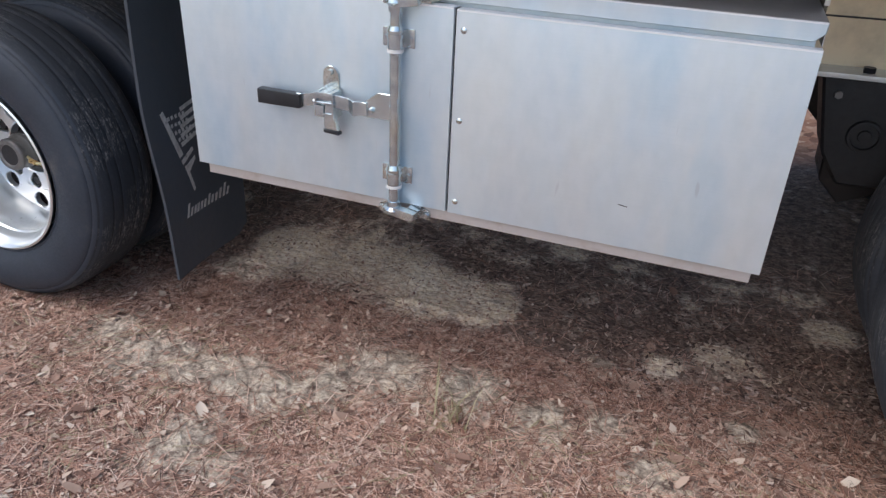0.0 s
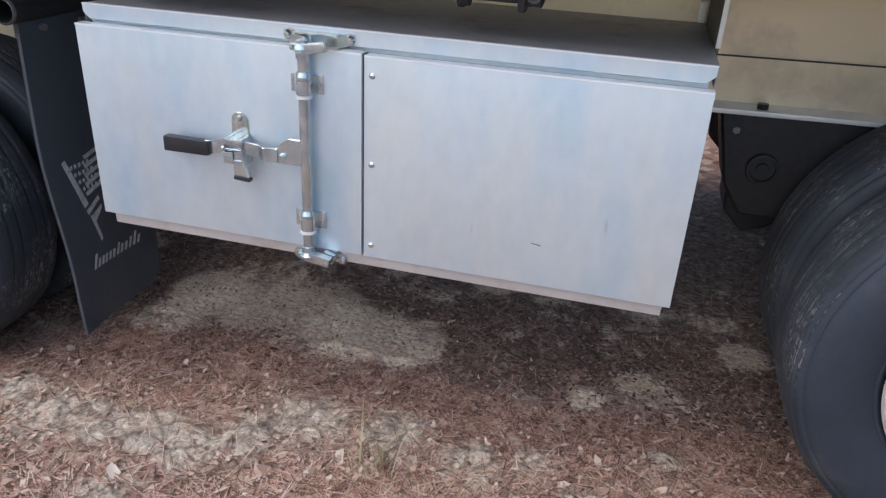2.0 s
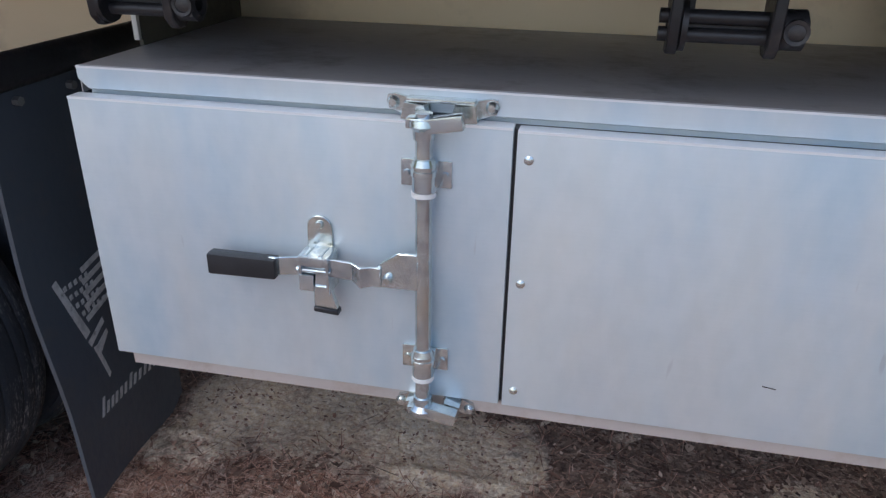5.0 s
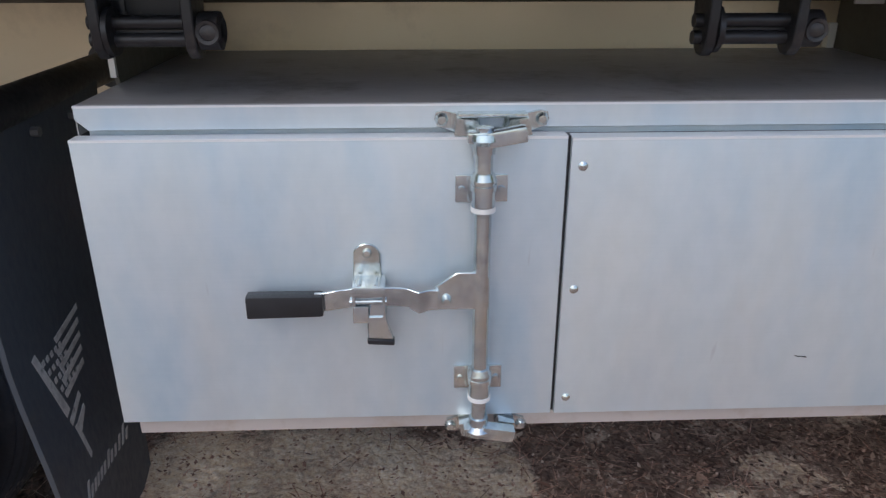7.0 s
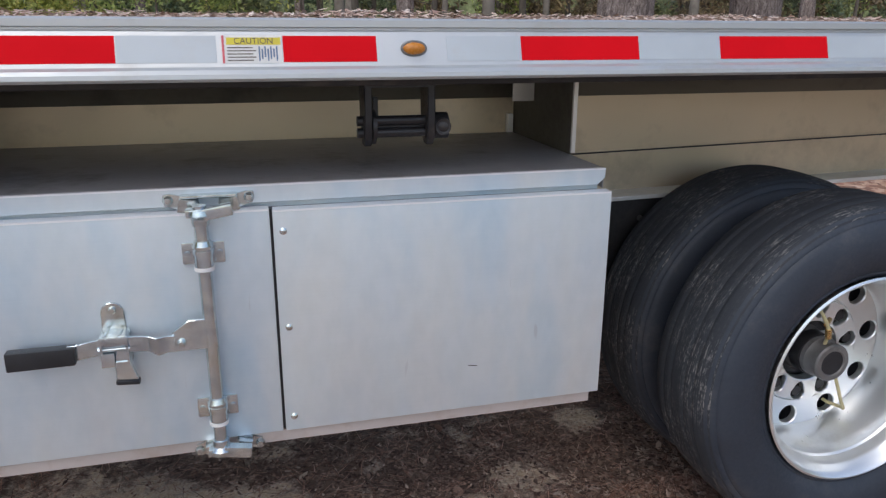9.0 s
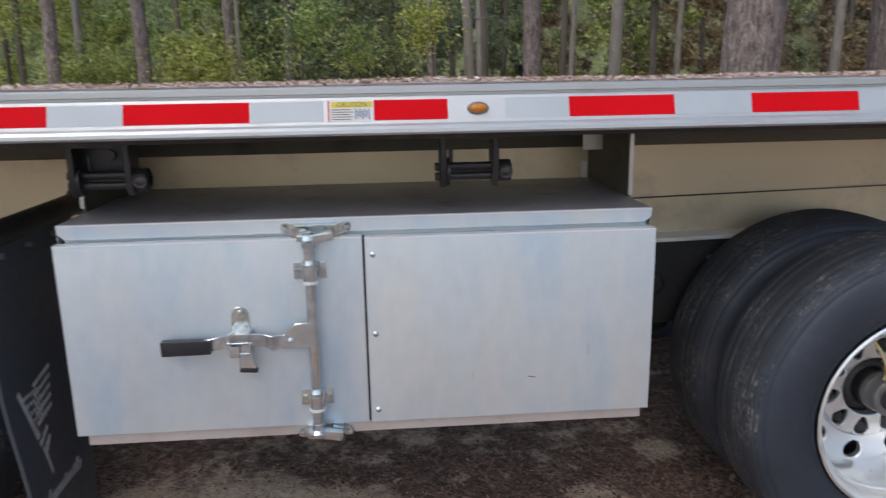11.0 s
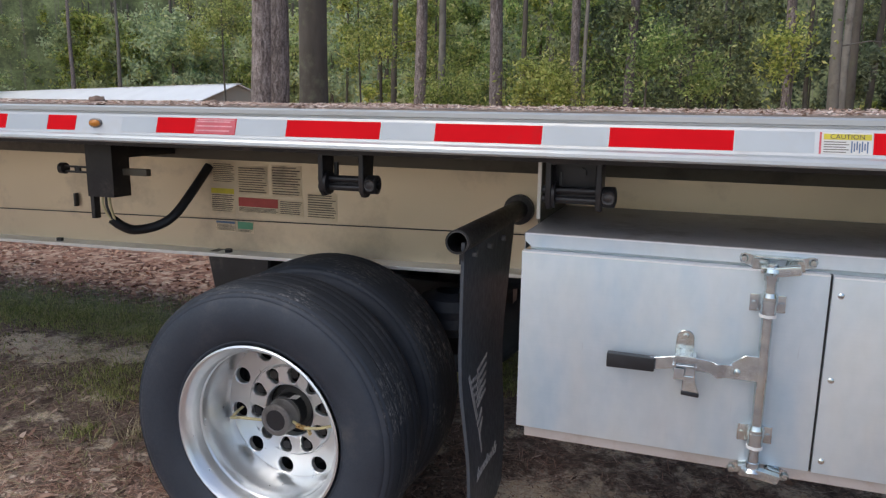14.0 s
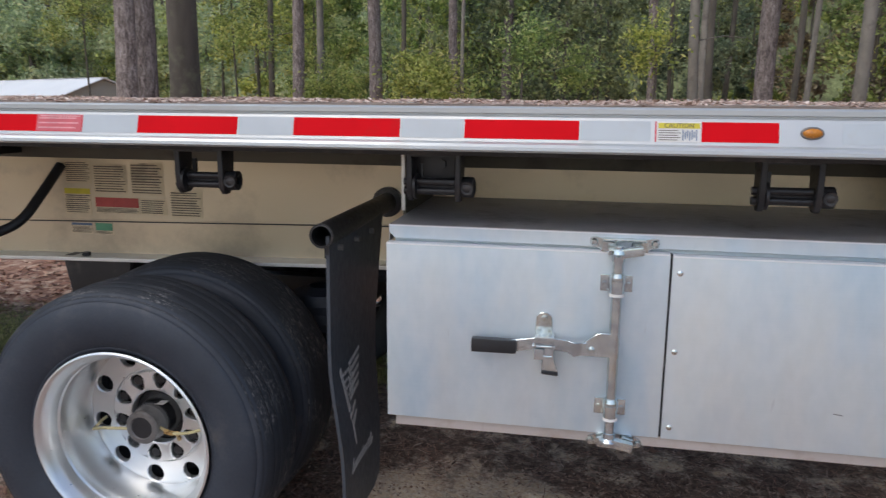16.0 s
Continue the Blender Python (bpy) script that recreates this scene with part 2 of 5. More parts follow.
BRASS = surface("brass fitting", (0.6, 0.42, 0.18), 0.3, 0.9, 0.15, 20, 120, 0.05)
DECK = surface("weathered deck boards", (0.34, 0.27, 0.21), 0.75, 0.0, 0.25, 3, 40, 0.3, (0.2, 1, 1), (0.14, 0.085, 0.06), 0.5, 4.0, 0.1, 0.003, 0.4)
def bark_material():
    """Pine bark: long grey-brown ridges broken into small scales, with darker furrows."""
    m, t, b = principled("pine bark")
    c = t.nodes.new("ShaderNodeTexCoord")
    mp = t.nodes.new("ShaderNodeMapping")
    mp.inputs["Scale"].default_value = (1, 1, 0.16)
    warp = node(t, "ShaderNodeTexNoise", Scale=7.0, Detail=5.0)
    t.links.new(c.outputs["Object"], warp.inputs["Vector"])
    add = t.nodes.new("ShaderNodeVectorMath")
    add.operation = "MULTIPLY_ADD"
    t.links.new(warp.outputs["Color"], add.inputs[0])
    add.inputs[1].default_value = (0.10, 0.10, 0.25)
    t.links.new(c.outputs["Object"], add.inputs[2])
    t.links.new(add.outputs[0], mp.inputs["Vector"])
    ridge = noise_of(t, mp.outputs["Vector"], 26, 6, 0.7)
    flake = noise_of(t, add.outputs[0], 38, 5, 0.75)
    big = noise_of(t, c.outputs["Object"], 1.7, 3, 0.6)
    o = t.nodes.new("ShaderNodeObjectInfo")
    col = ramp(t, ridge, [(0.34, (0.075, 0.06, 0.055)), (0.45, (0.17, 0.138, 0.123)), (0.55, (0.265, 0.225, 0.205)), (0.68, (0.40, 0.35, 0.325))])
    col = mixed(t, 0.75, col, ramp(t, flake, [(0.34, grey(0.2)), (0.66, grey(0.75))]), "OVERLAY")
    col = mixed(t, 0.5, col, ramp(t, big, [(0.35, grey(0.35)), (0.65, grey(0.65))]), "OVERLAY")
    col = mixed(t, 0.6, col, ramp(t, o.outputs["Random"], [(0, grey(0.22)), (1, grey(0.68))]), "OVERLAY")
    t.links.new(col, b.inputs["Base Color"])
    b.inputs["Roughness"].default_value = 0.95
    bump(t, b, mixed(t, 0.35, ridge, flake), 1.0, 0.03)
    return m


BARK = bark_material()
# bark darkened to paint in shade among the trees, with mossy spots
BARK_SHADE = surface("shade-dark mossy bark", (0.105, 0.092, 0.075), 0.95, 0.0, 0.3, 3, 20, 0.6, (1, 1, 0.25), (0.15, 0.15, 0.10), 0.4, 3.0, 0.1, 0.015, 0.5)
BARK_PALE = surface("pale smooth bark", (0.20, 0.185, 0.155), 0.85, 0.0, 0.25, 4, 24, 0.5, (1, 1, 0.4), (0.12, 0.10, 0.085), 0.4, 4.0, 0.1, 0.01, 0.4)
ROOF_WHITE = surface("white metal roof", (0.80, 0.82, 0.82), 0.5, 0.0, 0.04, 0.4, 8, 0.02)
WALL_TAN = surface("tan metal siding", (0.34, 0.33, 0.28), 0.6, 0.0, 0.08, 0.5, 10, 0.05)

LEAF_GREEN = plain_leaf("green leaves", [(0, (0.13, 0.18, 0.06)), (0.45, (0.31, 0.39, 0.12)), (0.8, (0.50, 0.56, 0.17)), (1, (0.68, 0.64, 0.26))], 0.5, 0.5, 1.1)
LEAF_YELLOW = plain_leaf("yellowing green leaves", [(0, (0.17, 0.21, 0.06)), (0.45, (0.36, 0.42, 0.12)), (0.8, (0.54, 0.58, 0.19)), (1, (0.70, 0.64, 0.26))], 0.5, 0.5, 1.6)
# green darkened to paint in the shade of the wood
LEAF_SHADED = plain_leaf("shaded green leaves", [(0, (0.09, 0.115, 0.07)), (0.6, (0.22, 0.27, 0.15)), (1, (0.40, 0.45, 0.25))], 0.6, 0.45, 0.9)
LEAF_BROWN = plain_leaf("drying brown and olive leaves", [(0, (0.10, 0.075, 0.05)), (0.5, (0.24, 0.19, 0.115)), (0.85, (0.36, 0.31, 0.17)), (1, (0.46, 0.36, 0.24))], 0.6, 0.4, 1.2)
# green paled to paint haze and open skylight onto far trees
LEAF_HAZY = plain_leaf("haze-paled green leaves", [(0, (0.34, 0.43, 0.27)), (0.5, (0.54, 0.62, 0.38)), (0.85, (0.68, 0.74, 0.44)), (1, (0.78, 0.76, 0.40))], 0.6, 0.6, 0.22)
LITTER = plain_leaf("fallen leaves", [(0, (0.13, 0.07, 0.05)), (0.3, (0.31, 0.18, 0.13)), (0.6, (0.48, 0.32, 0.235)), (0.88, (0.58, 0.44, 0.34)), (1, (0.68, 0.58, 0.47))], 0.7)
DECK_LITTER = plain_leaf("weathered leaf crumbs", [(0, (0.30, 0.17, 0.12)), (0.4, (0.58, 0.40, 0.31)), (0.8, (0.74, 0.58, 0.47)), (1, (0.82, 0.71, 0.61))], 0.7)
LEAF_BELT = plain_leaf("russet leaf carpet", [(0, (0.15, 0.06, 0.035)), (0.4, (0.38, 0.18, 0.11)), (0.8, (0.56, 0.33, 0.21)), (1, (0.70, 0.53, 0.38))], 0.7)
NEEDLES = plain_leaf("dry pine needles", [(0, (0.058, 0.028, 0.022)), (0.3, (0.25, 0.116, 0.078)), (0.55, (0.50, 0.276, 0.192)), (0.8, (0.72, 0.462, 0.345)), (1, (0.85, 0.675, 0.545))], 0.6)
MULCH = plain_leaf("dark rotten chips", [(0, (0.075, 0.045, 0.034)), (0.5, (0.19, 0.124, 0.094)), (1, (0.36, 0.262, 0.20))], 0.8)
STALKS = plain_leaf("dry grass stalks", [(0, (0.30, 0.27, 0.14)), (0.6, (0.46, 0.40, 0.24)), (1, (0.60, 0.52, 0.36))], 0.6, 0.2)
GRASS = plain_leaf("grass blades", [(0, (0.16, 0.20, 0.06)), (0.45, (0.34, 0.38, 0.115)), (0.75, (0.50, 0.48, 0.18)), (1, (0.60, 0.52, 0.28))], 0.55, 0.3)


def ground_material():
    """Sand, rotted needles and chips of leaves; moss and a leaf belt on the far side."""
    m, t, b = principled("sandy ground with needle litter")
    vec = coords(t)
    warp = node(t, "ShaderNodeTexNoise", Scale=9.0, Detail=5.0, Roughness=0.65)
    t.links.new(vec, warp.inputs["Vector"])
    add = t.nodes.new("ShaderNodeVectorMath")
    add.operation = "MULTIPLY_ADD"
    t.links.new(warp.outputs["Color"], add.inputs[0])
    add.inputs[1].default_value = (0.06, 0.06, 0.06)
    t.links.new(vec, add.inputs[2])
    bent = add.outputs[0]
    big, mid = noise_of(t, vec, 1.1, 4, 0.6), noise_of(t, bent, 5.0, 6, 0.7)
    fine, tiny = noise_of(t, bent, 30, 7, 0.75), noise_of(t, vec, 150, 4, 0.75)

    def chips(scale):
        v = node(t, "ShaderNodeTexVoronoi", Scale=scale)
        t.links.new(bent, v.inputs["Vector"])
        sep = t.nodes.new("ShaderNodeSeparateColor")
        t.links.new(v.outputs["Color"], sep.inputs[0])
        return sep.outputs[0], v.outputs["Distance"]

    chip, edge = chips(42.0)
    chip2 = chips(95.0)[0]
    sand = ramp(t, fine, [(0.36, (0.15, 0.10, 0.075)), (0.43, (0.40, 0.315, 0.245)), (0.51, (0.59, 0.49, 0.375)), (0.60, (0.74, 0.64, 0.50))])
    cake = node(t, "ShaderNodeTexVoronoi", Scale=10.0)
    cake.feature = "DISTANCE_TO_EDGE"
    t.links.new(bent, cake.inputs["Vector"])
    sand = mixed(t, ramp(t, cake.outputs["Distance"], [(0.0, grey(0.7)), (0.05, grey(0.3)), (0.11, grey(0))]), sand, (0.17, 0.115, 0.085))
    litter = ramp(t, chip, [(0.0, (0.09, 0.058, 0.048)), (0.3, (0.27, 0.16, 0.12)), (0.55, (0.47, 0.315, 0.245)), (0.8, (0.62, 0.485, 0.405)), (1.0, (0.76, 0.69, 0.62))])
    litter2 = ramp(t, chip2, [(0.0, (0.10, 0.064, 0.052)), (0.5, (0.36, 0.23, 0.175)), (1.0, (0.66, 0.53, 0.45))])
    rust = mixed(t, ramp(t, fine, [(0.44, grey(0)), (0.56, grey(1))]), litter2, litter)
    bare = t.nodes.new("ShaderNodeAttribute")
    bare.attribute_name = "bare"
    rough_edge = node(t, "ShaderNodeMath")
    rough_edge.operation = "MULTIPLY_ADD"
    t.links.new(mid, rough_edge.inputs[0])
    rough_edge.inputs[1].default_value = 1.3
    t.links.new(bare.outputs["Fac"], rough_edge.inputs[2])
    mask = ramp(t, rough_edge.outputs[0], [(0.93, grey(0)), (1.0, grey(1))])
    for e, p in zip(mask.node.color_ramp.elements, (0.72, 0.85)):
        e.position = p
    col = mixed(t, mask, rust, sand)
    sep = t.nodes.new("ShaderNodeSeparateXYZ")
    t.links.new(vec, sep.inputs[0])
    # browner ground with pale dust patches, inward from about y = 0.3
    brown_zone = node(t, "ShaderNodeMath")
    brown_zone.operation = "MULTIPLY_ADD"
    t.links.new(mid, brown_zone.inputs[0])
    brown_zone.inputs[1].default_value = 0.6
    wheel_side = node(t, "ShaderNodeMath")          # the browner soil goes on beside the wheel
    wheel_side.operation = "MULTIPLY_ADD"
    wheel_side.use_clamp = True
    t.links.new(sep.outputs["X"], wheel_side.inputs[0])
    wheel_side.inputs[1].default_value = -1.6
    wheel_side.inputs[2].default_value = -2.9
    both = node(t, "ShaderNodeMath")
    both.operation = "ADD"
    t.links.new(sep.outputs["Y"], both.inputs[0])
    t.links.new(wheel_side.outputs[0], both.inputs[1])
    t.links.new(both.outputs[0], brown_zone.inputs[2])
    brown = ramp(t, fine, [(0.36, (0.085, 0.056, 0.043)), (0.50, (0.24, 0.165, 0.128)), (0.64, (0.46, 0.35, 0.275))])
    dust = ramp(t, mixed(t, 0.4, mid, fine), [(0.38, (0.34, 0.255, 0.19)), (0.45, (0.68, 0.565, 0.435)), (0.58, (0.86, 0.75, 0.60))])
    brown = mixed(t, mask, brown, dust)
    col = mixed(t, ramp(t, brown_zone.outputs[0], [(0.62, grey(0)), (0.78, grey(0.9))]), col, brown)
    soil = ramp(t, noise_of(t, bent, 7.5, 6, 0.7), [(0.57, grey(0)), (0.65, grey(0.55))])
    col = mixed(t, soil, col, (0.10, 0.07, 0.055))
    crack = ramp(t, edge, [(0.0, grey(0.5)), (0.35, grey(0.5)), (0.7, grey(0.34))])
    col = mixed(t, 0.7, col, crack, "OVERLAY")
    col = mixed(t, 0.6, col, ramp(t, tiny, [(0.38, grey(0.26)), (0.62, grey(0.76))]), "OVERLAY")
    # a mossy strip of grass and a belt of fallen leaves on the far side of the trailer
    wob = node(t, "ShaderNodeMath")
    wob.operation = "MULTIPLY_ADD"
    t.links.new(mid, wob.inputs[0])
    wob.inputs[1].default_value = 1.6
    t.links.new(sep.outputs["Y"], wob.inputs[2])
    scaled = node(t, "ShaderNodeMath")
    scaled.operation = "MULTIPLY"
    t.links.new(wob.outputs[0], scaled.inputs[0])
    scaled.inputs[1].default_value = 0.1
    moss = ramp(t, scaled.outputs[0], [(0.245, grey(0)), (0.27, grey(0.7)), (0.315, grey(0.7)), (0.345, grey(0))])
    side = node(t, "ShaderNodeMath")
    side.operation = "MULTIPLY_ADD"
    t.links.new(sep.outputs["X"], side.inputs[0])
    side.inputs[1].default_value = 0.1
    side.inputs[2].default_value = 0.5
    moss = mixed(t, 1.0, moss, ramp(t, side.outputs[0], [(0.36, grey(1)), (0.46, grey(0))]), "MULTIPLY")
    col = mixed(t, moss, col, ramp(t, fine, [(0.35, (0.10, 0.11, 0.04)), (0.65, (0.42, 0.42, 0.15))]))
    far = ramp(t, scaled.outputs[0], [(0.315, grey(0)), (0.36, grey(0.9))])
    col = mixed(t, far, col, ramp(t, chips(16.0)[0], [(0.0, (0.14, 0.06, 0.035)), (0.5, (0.38, 0.19, 0.115)), (1.0, (0.62, 0.43, 0.30))]))
    t.links.new(col, b.inputs["Base Color"])
    b.inputs["Roughness"].default_value = 0.92
    h = mixed(t, 0.5, mixed(t, 0.4, fine, tiny), ramp(t, edge, [(0.0, grey(0.8)), (0.7, grey(0.2))]))
    bump(t, b, h, 0.9, 0.014)
    return m


def backdrop_material():
    m, t, b = principled("faintly glowing far woods")
    vec = coords(t, (1, 1, 1))
    n1, n2 = noise_of(t, vec, 0.22, 4, 0.6), noise_of(t, vec, 2.2, 9, 0.8)
    trunk = noise_of(t, coords(t, (1.6, 1.6, 0.05)), 1.0, 3, 0.6)
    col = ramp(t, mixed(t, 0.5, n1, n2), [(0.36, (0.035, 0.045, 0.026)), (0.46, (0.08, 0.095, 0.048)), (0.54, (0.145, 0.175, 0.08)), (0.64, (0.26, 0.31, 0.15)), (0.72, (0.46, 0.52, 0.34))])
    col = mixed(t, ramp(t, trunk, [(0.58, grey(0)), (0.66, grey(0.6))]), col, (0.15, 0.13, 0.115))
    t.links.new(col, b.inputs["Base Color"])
    # the woods glow by themselves, in place of hazy daylight on them
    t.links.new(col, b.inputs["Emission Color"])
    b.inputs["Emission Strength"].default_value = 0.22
    b.inputs["Roughness"].default_value = 1.0
    return m


# ---------------------------------------------------------------- mesh helpers
def thing(name, x, y, z, label, category, group="", kind=""):
    ob = new(name)
    ob.empty_display_size = 0.1
    ob.location = (x, y, z)
    return tagged(ob, label, category, group, kind)


def root_place(ob):
    while ob.parent:
        ob = ob.parent
    return Vector(ob.location)


def part(name, bm, material, parent=None, label="", angle=35):
    """Links a bmesh, made in world metres, as one mesh object under a thing or a part."""
    if parent is not None:
        bmesh.ops.translate(bm, verts=bm.verts, vec=-root_place(parent))
    me = bpy.data.meshes.new(name)
    bmesh.ops.recalc_face_normals(bm, faces=bm.faces)
    bm.to_mesh(me)
    bm.free()
    me.materials.append(material)
    me.polygons.foreach_set("use_smooth", [True] * len(me.polygons))
    me.set_sharp_from_angle(angle=radians(angle))
    ob = new(name, me)
    if parent is not None:
        ob.parent = parent
    if label:
        ob["label"] = label
    return ob


def raw(name, verts, faces, material, parent=None):
    me = bpy.data.meshes.new(name)
    me.from_pydata(verts, [], faces)
    me.materials.append(material)
    ob = new(name, me)
    if parent is not None:
        ob.parent = parent
    return ob


def bx(bm, x0, x1, y0, y1, z0, z1, bevel=0.0, turn=None):
    """A block; its edges rounded by bevel. turn: a matrix about its middle."""
    c = Vector(((x0 + x1) / 2, (y0 + y1) / 2, (z0 + z1) / 2))
    made = bmesh.ops.create_cube(bm, size=1.0)["verts"]
    bmesh.ops.scale(bm, verts=made, vec=(abs(x1 - x0), abs(y1 - y0), abs(z1 - z0)))
    if bevel:
        edges = list({e for v in made for e in v.link_edges})
        res = bmesh.ops.bevel(bm, geom=edges, offset=bevel, segments=2, profile=0.7, affect="EDGES")
        made = list({v for f in res["faces"] for v in f.verts} | {v for v in made if v.is_valid})
    if turn is not None:
        bmesh.ops.transform(bm, verts=made, matrix=turn)
    bmesh.ops.translate(bm, verts=made, vec=c)
    return made


def block(*a, **k):
    bm = bmesh.new()
    bx(bm, *a, **k)
    return bm


def cyl(bm, p0, p1, r, seg=16, r2=None, caps=True):
    p0, p1 = Vector(p0), Vector(p1)
    d = p1 - p0
    made = bmesh.ops.create_cone(bm, cap_ends=caps, segments=seg, radius1=r, radius2=r if r2 is None else r2, depth=d.length)["verts"]
    m = Matrix.Translation((p0 + p1) / 2) @ d.to_track_quat("Z", "Y").to_matrix().to_4x4()
    bmesh.ops.transform(bm, verts=made, matrix=m)
    return made


def rod(*a, **k):
    bm = bmesh.new()
    cyl(bm, *a, **k)
    return bm


def lathe(bm, profile, centre, seg=48, closed=False):
    """Turns a profile of (radius, y) round the line through centre along y."""
    cx, cy, cz = centre
    rings = []
    for r, y in profile:
        if r < 1e-6:
            rings.append([bm.verts.new((cx, cy + y, cz))])
        else:
            rings.append([bm.verts.new((cx + r * math.cos(2 * math.pi * k / seg), cy + y, cz + r * math.sin(2 * math.pi * k / seg))) for k in range(seg)])
    pairs = list(zip(rings, rings[1:])) + ([(rings[-1], rings[0])] if closed else [])
    for a, b in pairs:
        for k in range(seg):
            q = (k + 1) % seg
            if len(a) == 1 and len(b) == 1:
                continue
            if len(a) == 1:
                bm.faces.new((a[0], b[k], b[q]))
            elif len(b) == 1:
                bm.faces.new((a[k], b[0], a[q]))
            else:
                bm.faces.new((a[k], b[k], b[q], a[q]))


def turned(profile, centre, seg=48, closed=False):
    bm = bmesh.new()
    lathe(bm, profile, centre, seg, closed)
    return bm


def prism(bm, outline, axis, a0, a1):
    """An outline of 2D points carried along an axis. axis x: (y, z); y: (x, z); z: (x, y)."""
    def put(p, a):
        return {"x": (a, p[0], p[1]), "y": (p[0], a, p[1]), "z": (p[0], p[1], a)}[axis]
    lo, hi = [bm.verts.new(put(p, a0)) for p in outline], [bm.verts.new(put(p, a1)) for p in outline]
    n = len(outline)
    bm.faces.new(lo)
    bm.faces.new(hi[::-1])
    for k in range(n):
        bm.faces.new((lo[k], lo[(k + 1) % n], hi[(k + 1) % n], hi[k]))


def slab(outline, axis, a0, a1, bevel=0.0):
    bm = bmesh.new()
    prism(bm, outline, axis, a0, a1)
    if bevel:
        bmesh.ops.recalc_face_normals(bm, faces=bm.faces)
        bmesh.ops.bevel(bm, geom=list(bm.edges), offset=bevel, segments=1, affect="EDGES")
    return bm


def hose_path(points, steps=8):
    """A smooth line through points."""
    p = [Vector(q) for q in points]
    p = [2 * p[0] - p[1]] + p + [2 * p[-1] - p[-2]]
    out = []
    for k in range(1, len(p) - 2):
        for s in range(steps):
            u = s / steps
            out.append(0.5 * ((2 * p[k]) + (p[k + 1] - p[k - 1]) * u + (2 * p[k - 1] - 5 * p[k] + 4 * p[k + 1] - p[k + 2]) * u * u + (3 * p[k] - p[k - 1] - 3 * p[k + 1] + p[k + 2]) * u ** 3))
    out.append(p[-2])
    return out


def tube(bm, line, r, seg=10, taper=None):
    rings = []
    n = len(line)
    for k, p in enumerate(line):
        d = (line[min(k + 1, n - 1)] - line[max(k - 1, 0)]).normalized()
        q = d.to_track_quat("Z", "Y")
        rr = r if taper is None else r + (taper - r) * k / (n - 1)
        rings.append([bm.verts.new(p + q @ Vector((rr * math.cos(2 * math.pi * s / seg), rr * math.sin(2 * math.pi * s / seg), 0))) for s in range(seg)])
    for a, b in zip(rings, rings[1:]):
        for s in range(seg):
            bm.faces.new((a[s], a[(s + 1) % seg], b[(s + 1) % seg], b[s]))
    bm.faces.new(rings[0][::-1])
    bm.faces.new(rings[-1])


def piped(points, r, seg=10, steps=8):
    bm = bmesh.new()
    tube(bm, hose_path(points, steps), r, seg)
    return bm


SAND = [(-0.60, -0.42, 0.16), (-0.44, -0.46, 0.12), (-0.98, -0.16, 0.15), (-1.12, -0.10, 0.12), (-0.80, -0.17, 0.13), (-0.66, -0.13, 0.11), (-0.50, -0.16, 0.10), (-0.36, -0.05, 0.11), (-0.19, 0.06, 0.12),
        (0.05, 0.09, 0.11), (0.30, 0.04, 0.12), (0.46, 0.10, 0.09), (0.40, 0.36, 0.07), (0.58, 0.46, 0.07), (0.76, 0.54, 0.10), (1.08, 0.82, 0.08), (0.60, -0.05, 0.10), (0.84, 0.22, 0.07),
        (-0.98, 0.44, 0.14), (-0.92, 0.68, 0.17), (-0.70, 0.67, 0.17), (-0.45, 0.66, 0.15), (-0.25, 0.58, 0.13), (-0.08, 0.58, 0.12), 
        (-4.22, 1.39, 0.16), (-3.87, 1.36, 0.17), (-3.58, 1.47, 0.13)]


def bareness(x, y):
    """How far the sand lies bare of needles."""
    b = max(math.exp(-((x - a) ** 2 + (y - c) ** 2) / (r * r)) for a, c, r in SAND)
    # past x = 0.9 the patches are weakened further, to paint in shade
    return b * (0.59 if y < 0.35 else 0.80 if x < 0.2 else 0.58 if x < 0.9 else 0.50) + (0.25 if abs(x) < 1.7 or y < -0.6 else 0.08) * noise.noise(Vector((x * 1.4 + 9, y * 1.4, 2.0)))


def hill(x, y):
    """Height of the ground."""
    v = Vector((x, y, 0))
    h = 0.018 * noise.noise(v * 1.3) + 0.012 * noise.noise(v * 4.1 + Vector((7, 3, 0))) + 0.005 * noise.noise(v * 13)
    h += 0.010 * noise.noise(v * 9 + Vector((1, 5, 2))) * (1 if y < 0.4 else 0.5)
    if abs(x) < 2.2 and -1.2 < y < 0.5:      # caked sand stands up in clods
        bare = min(1.0, max(0.0, bareness(x, y) * 2.2))
        h += bare * (0.010 + 0.022 * abs(noise.noise(v * 11 + Vector((3, 8, 1)))) - 0.012 * max(0.0, noise.noise(v * 21)))
    h += 0.085 * min(1, max(0, (x - 0.6) / 0.9))
    h *= 1.0 if abs(x) < 8 and abs(y) < 8 else 2.0
    return h - 0.008
# ---------------------------------------------------------------- ground and distance
def spread(lo, near_lo, near_hi, hi, step, far_steps):
    mid = list(np.arange(near_lo, near_hi + 1e-6, step))
    out_lo = [near_lo - (near_lo - lo) * (k / far_steps) ** 2.5 for k in range(far_steps, 0, -1)]
    out_hi = [near_hi + (hi - near_hi) * (k / far_steps) ** 2.5 for k in range(1, far_steps + 1)]
    return out_lo + mid + out_hi


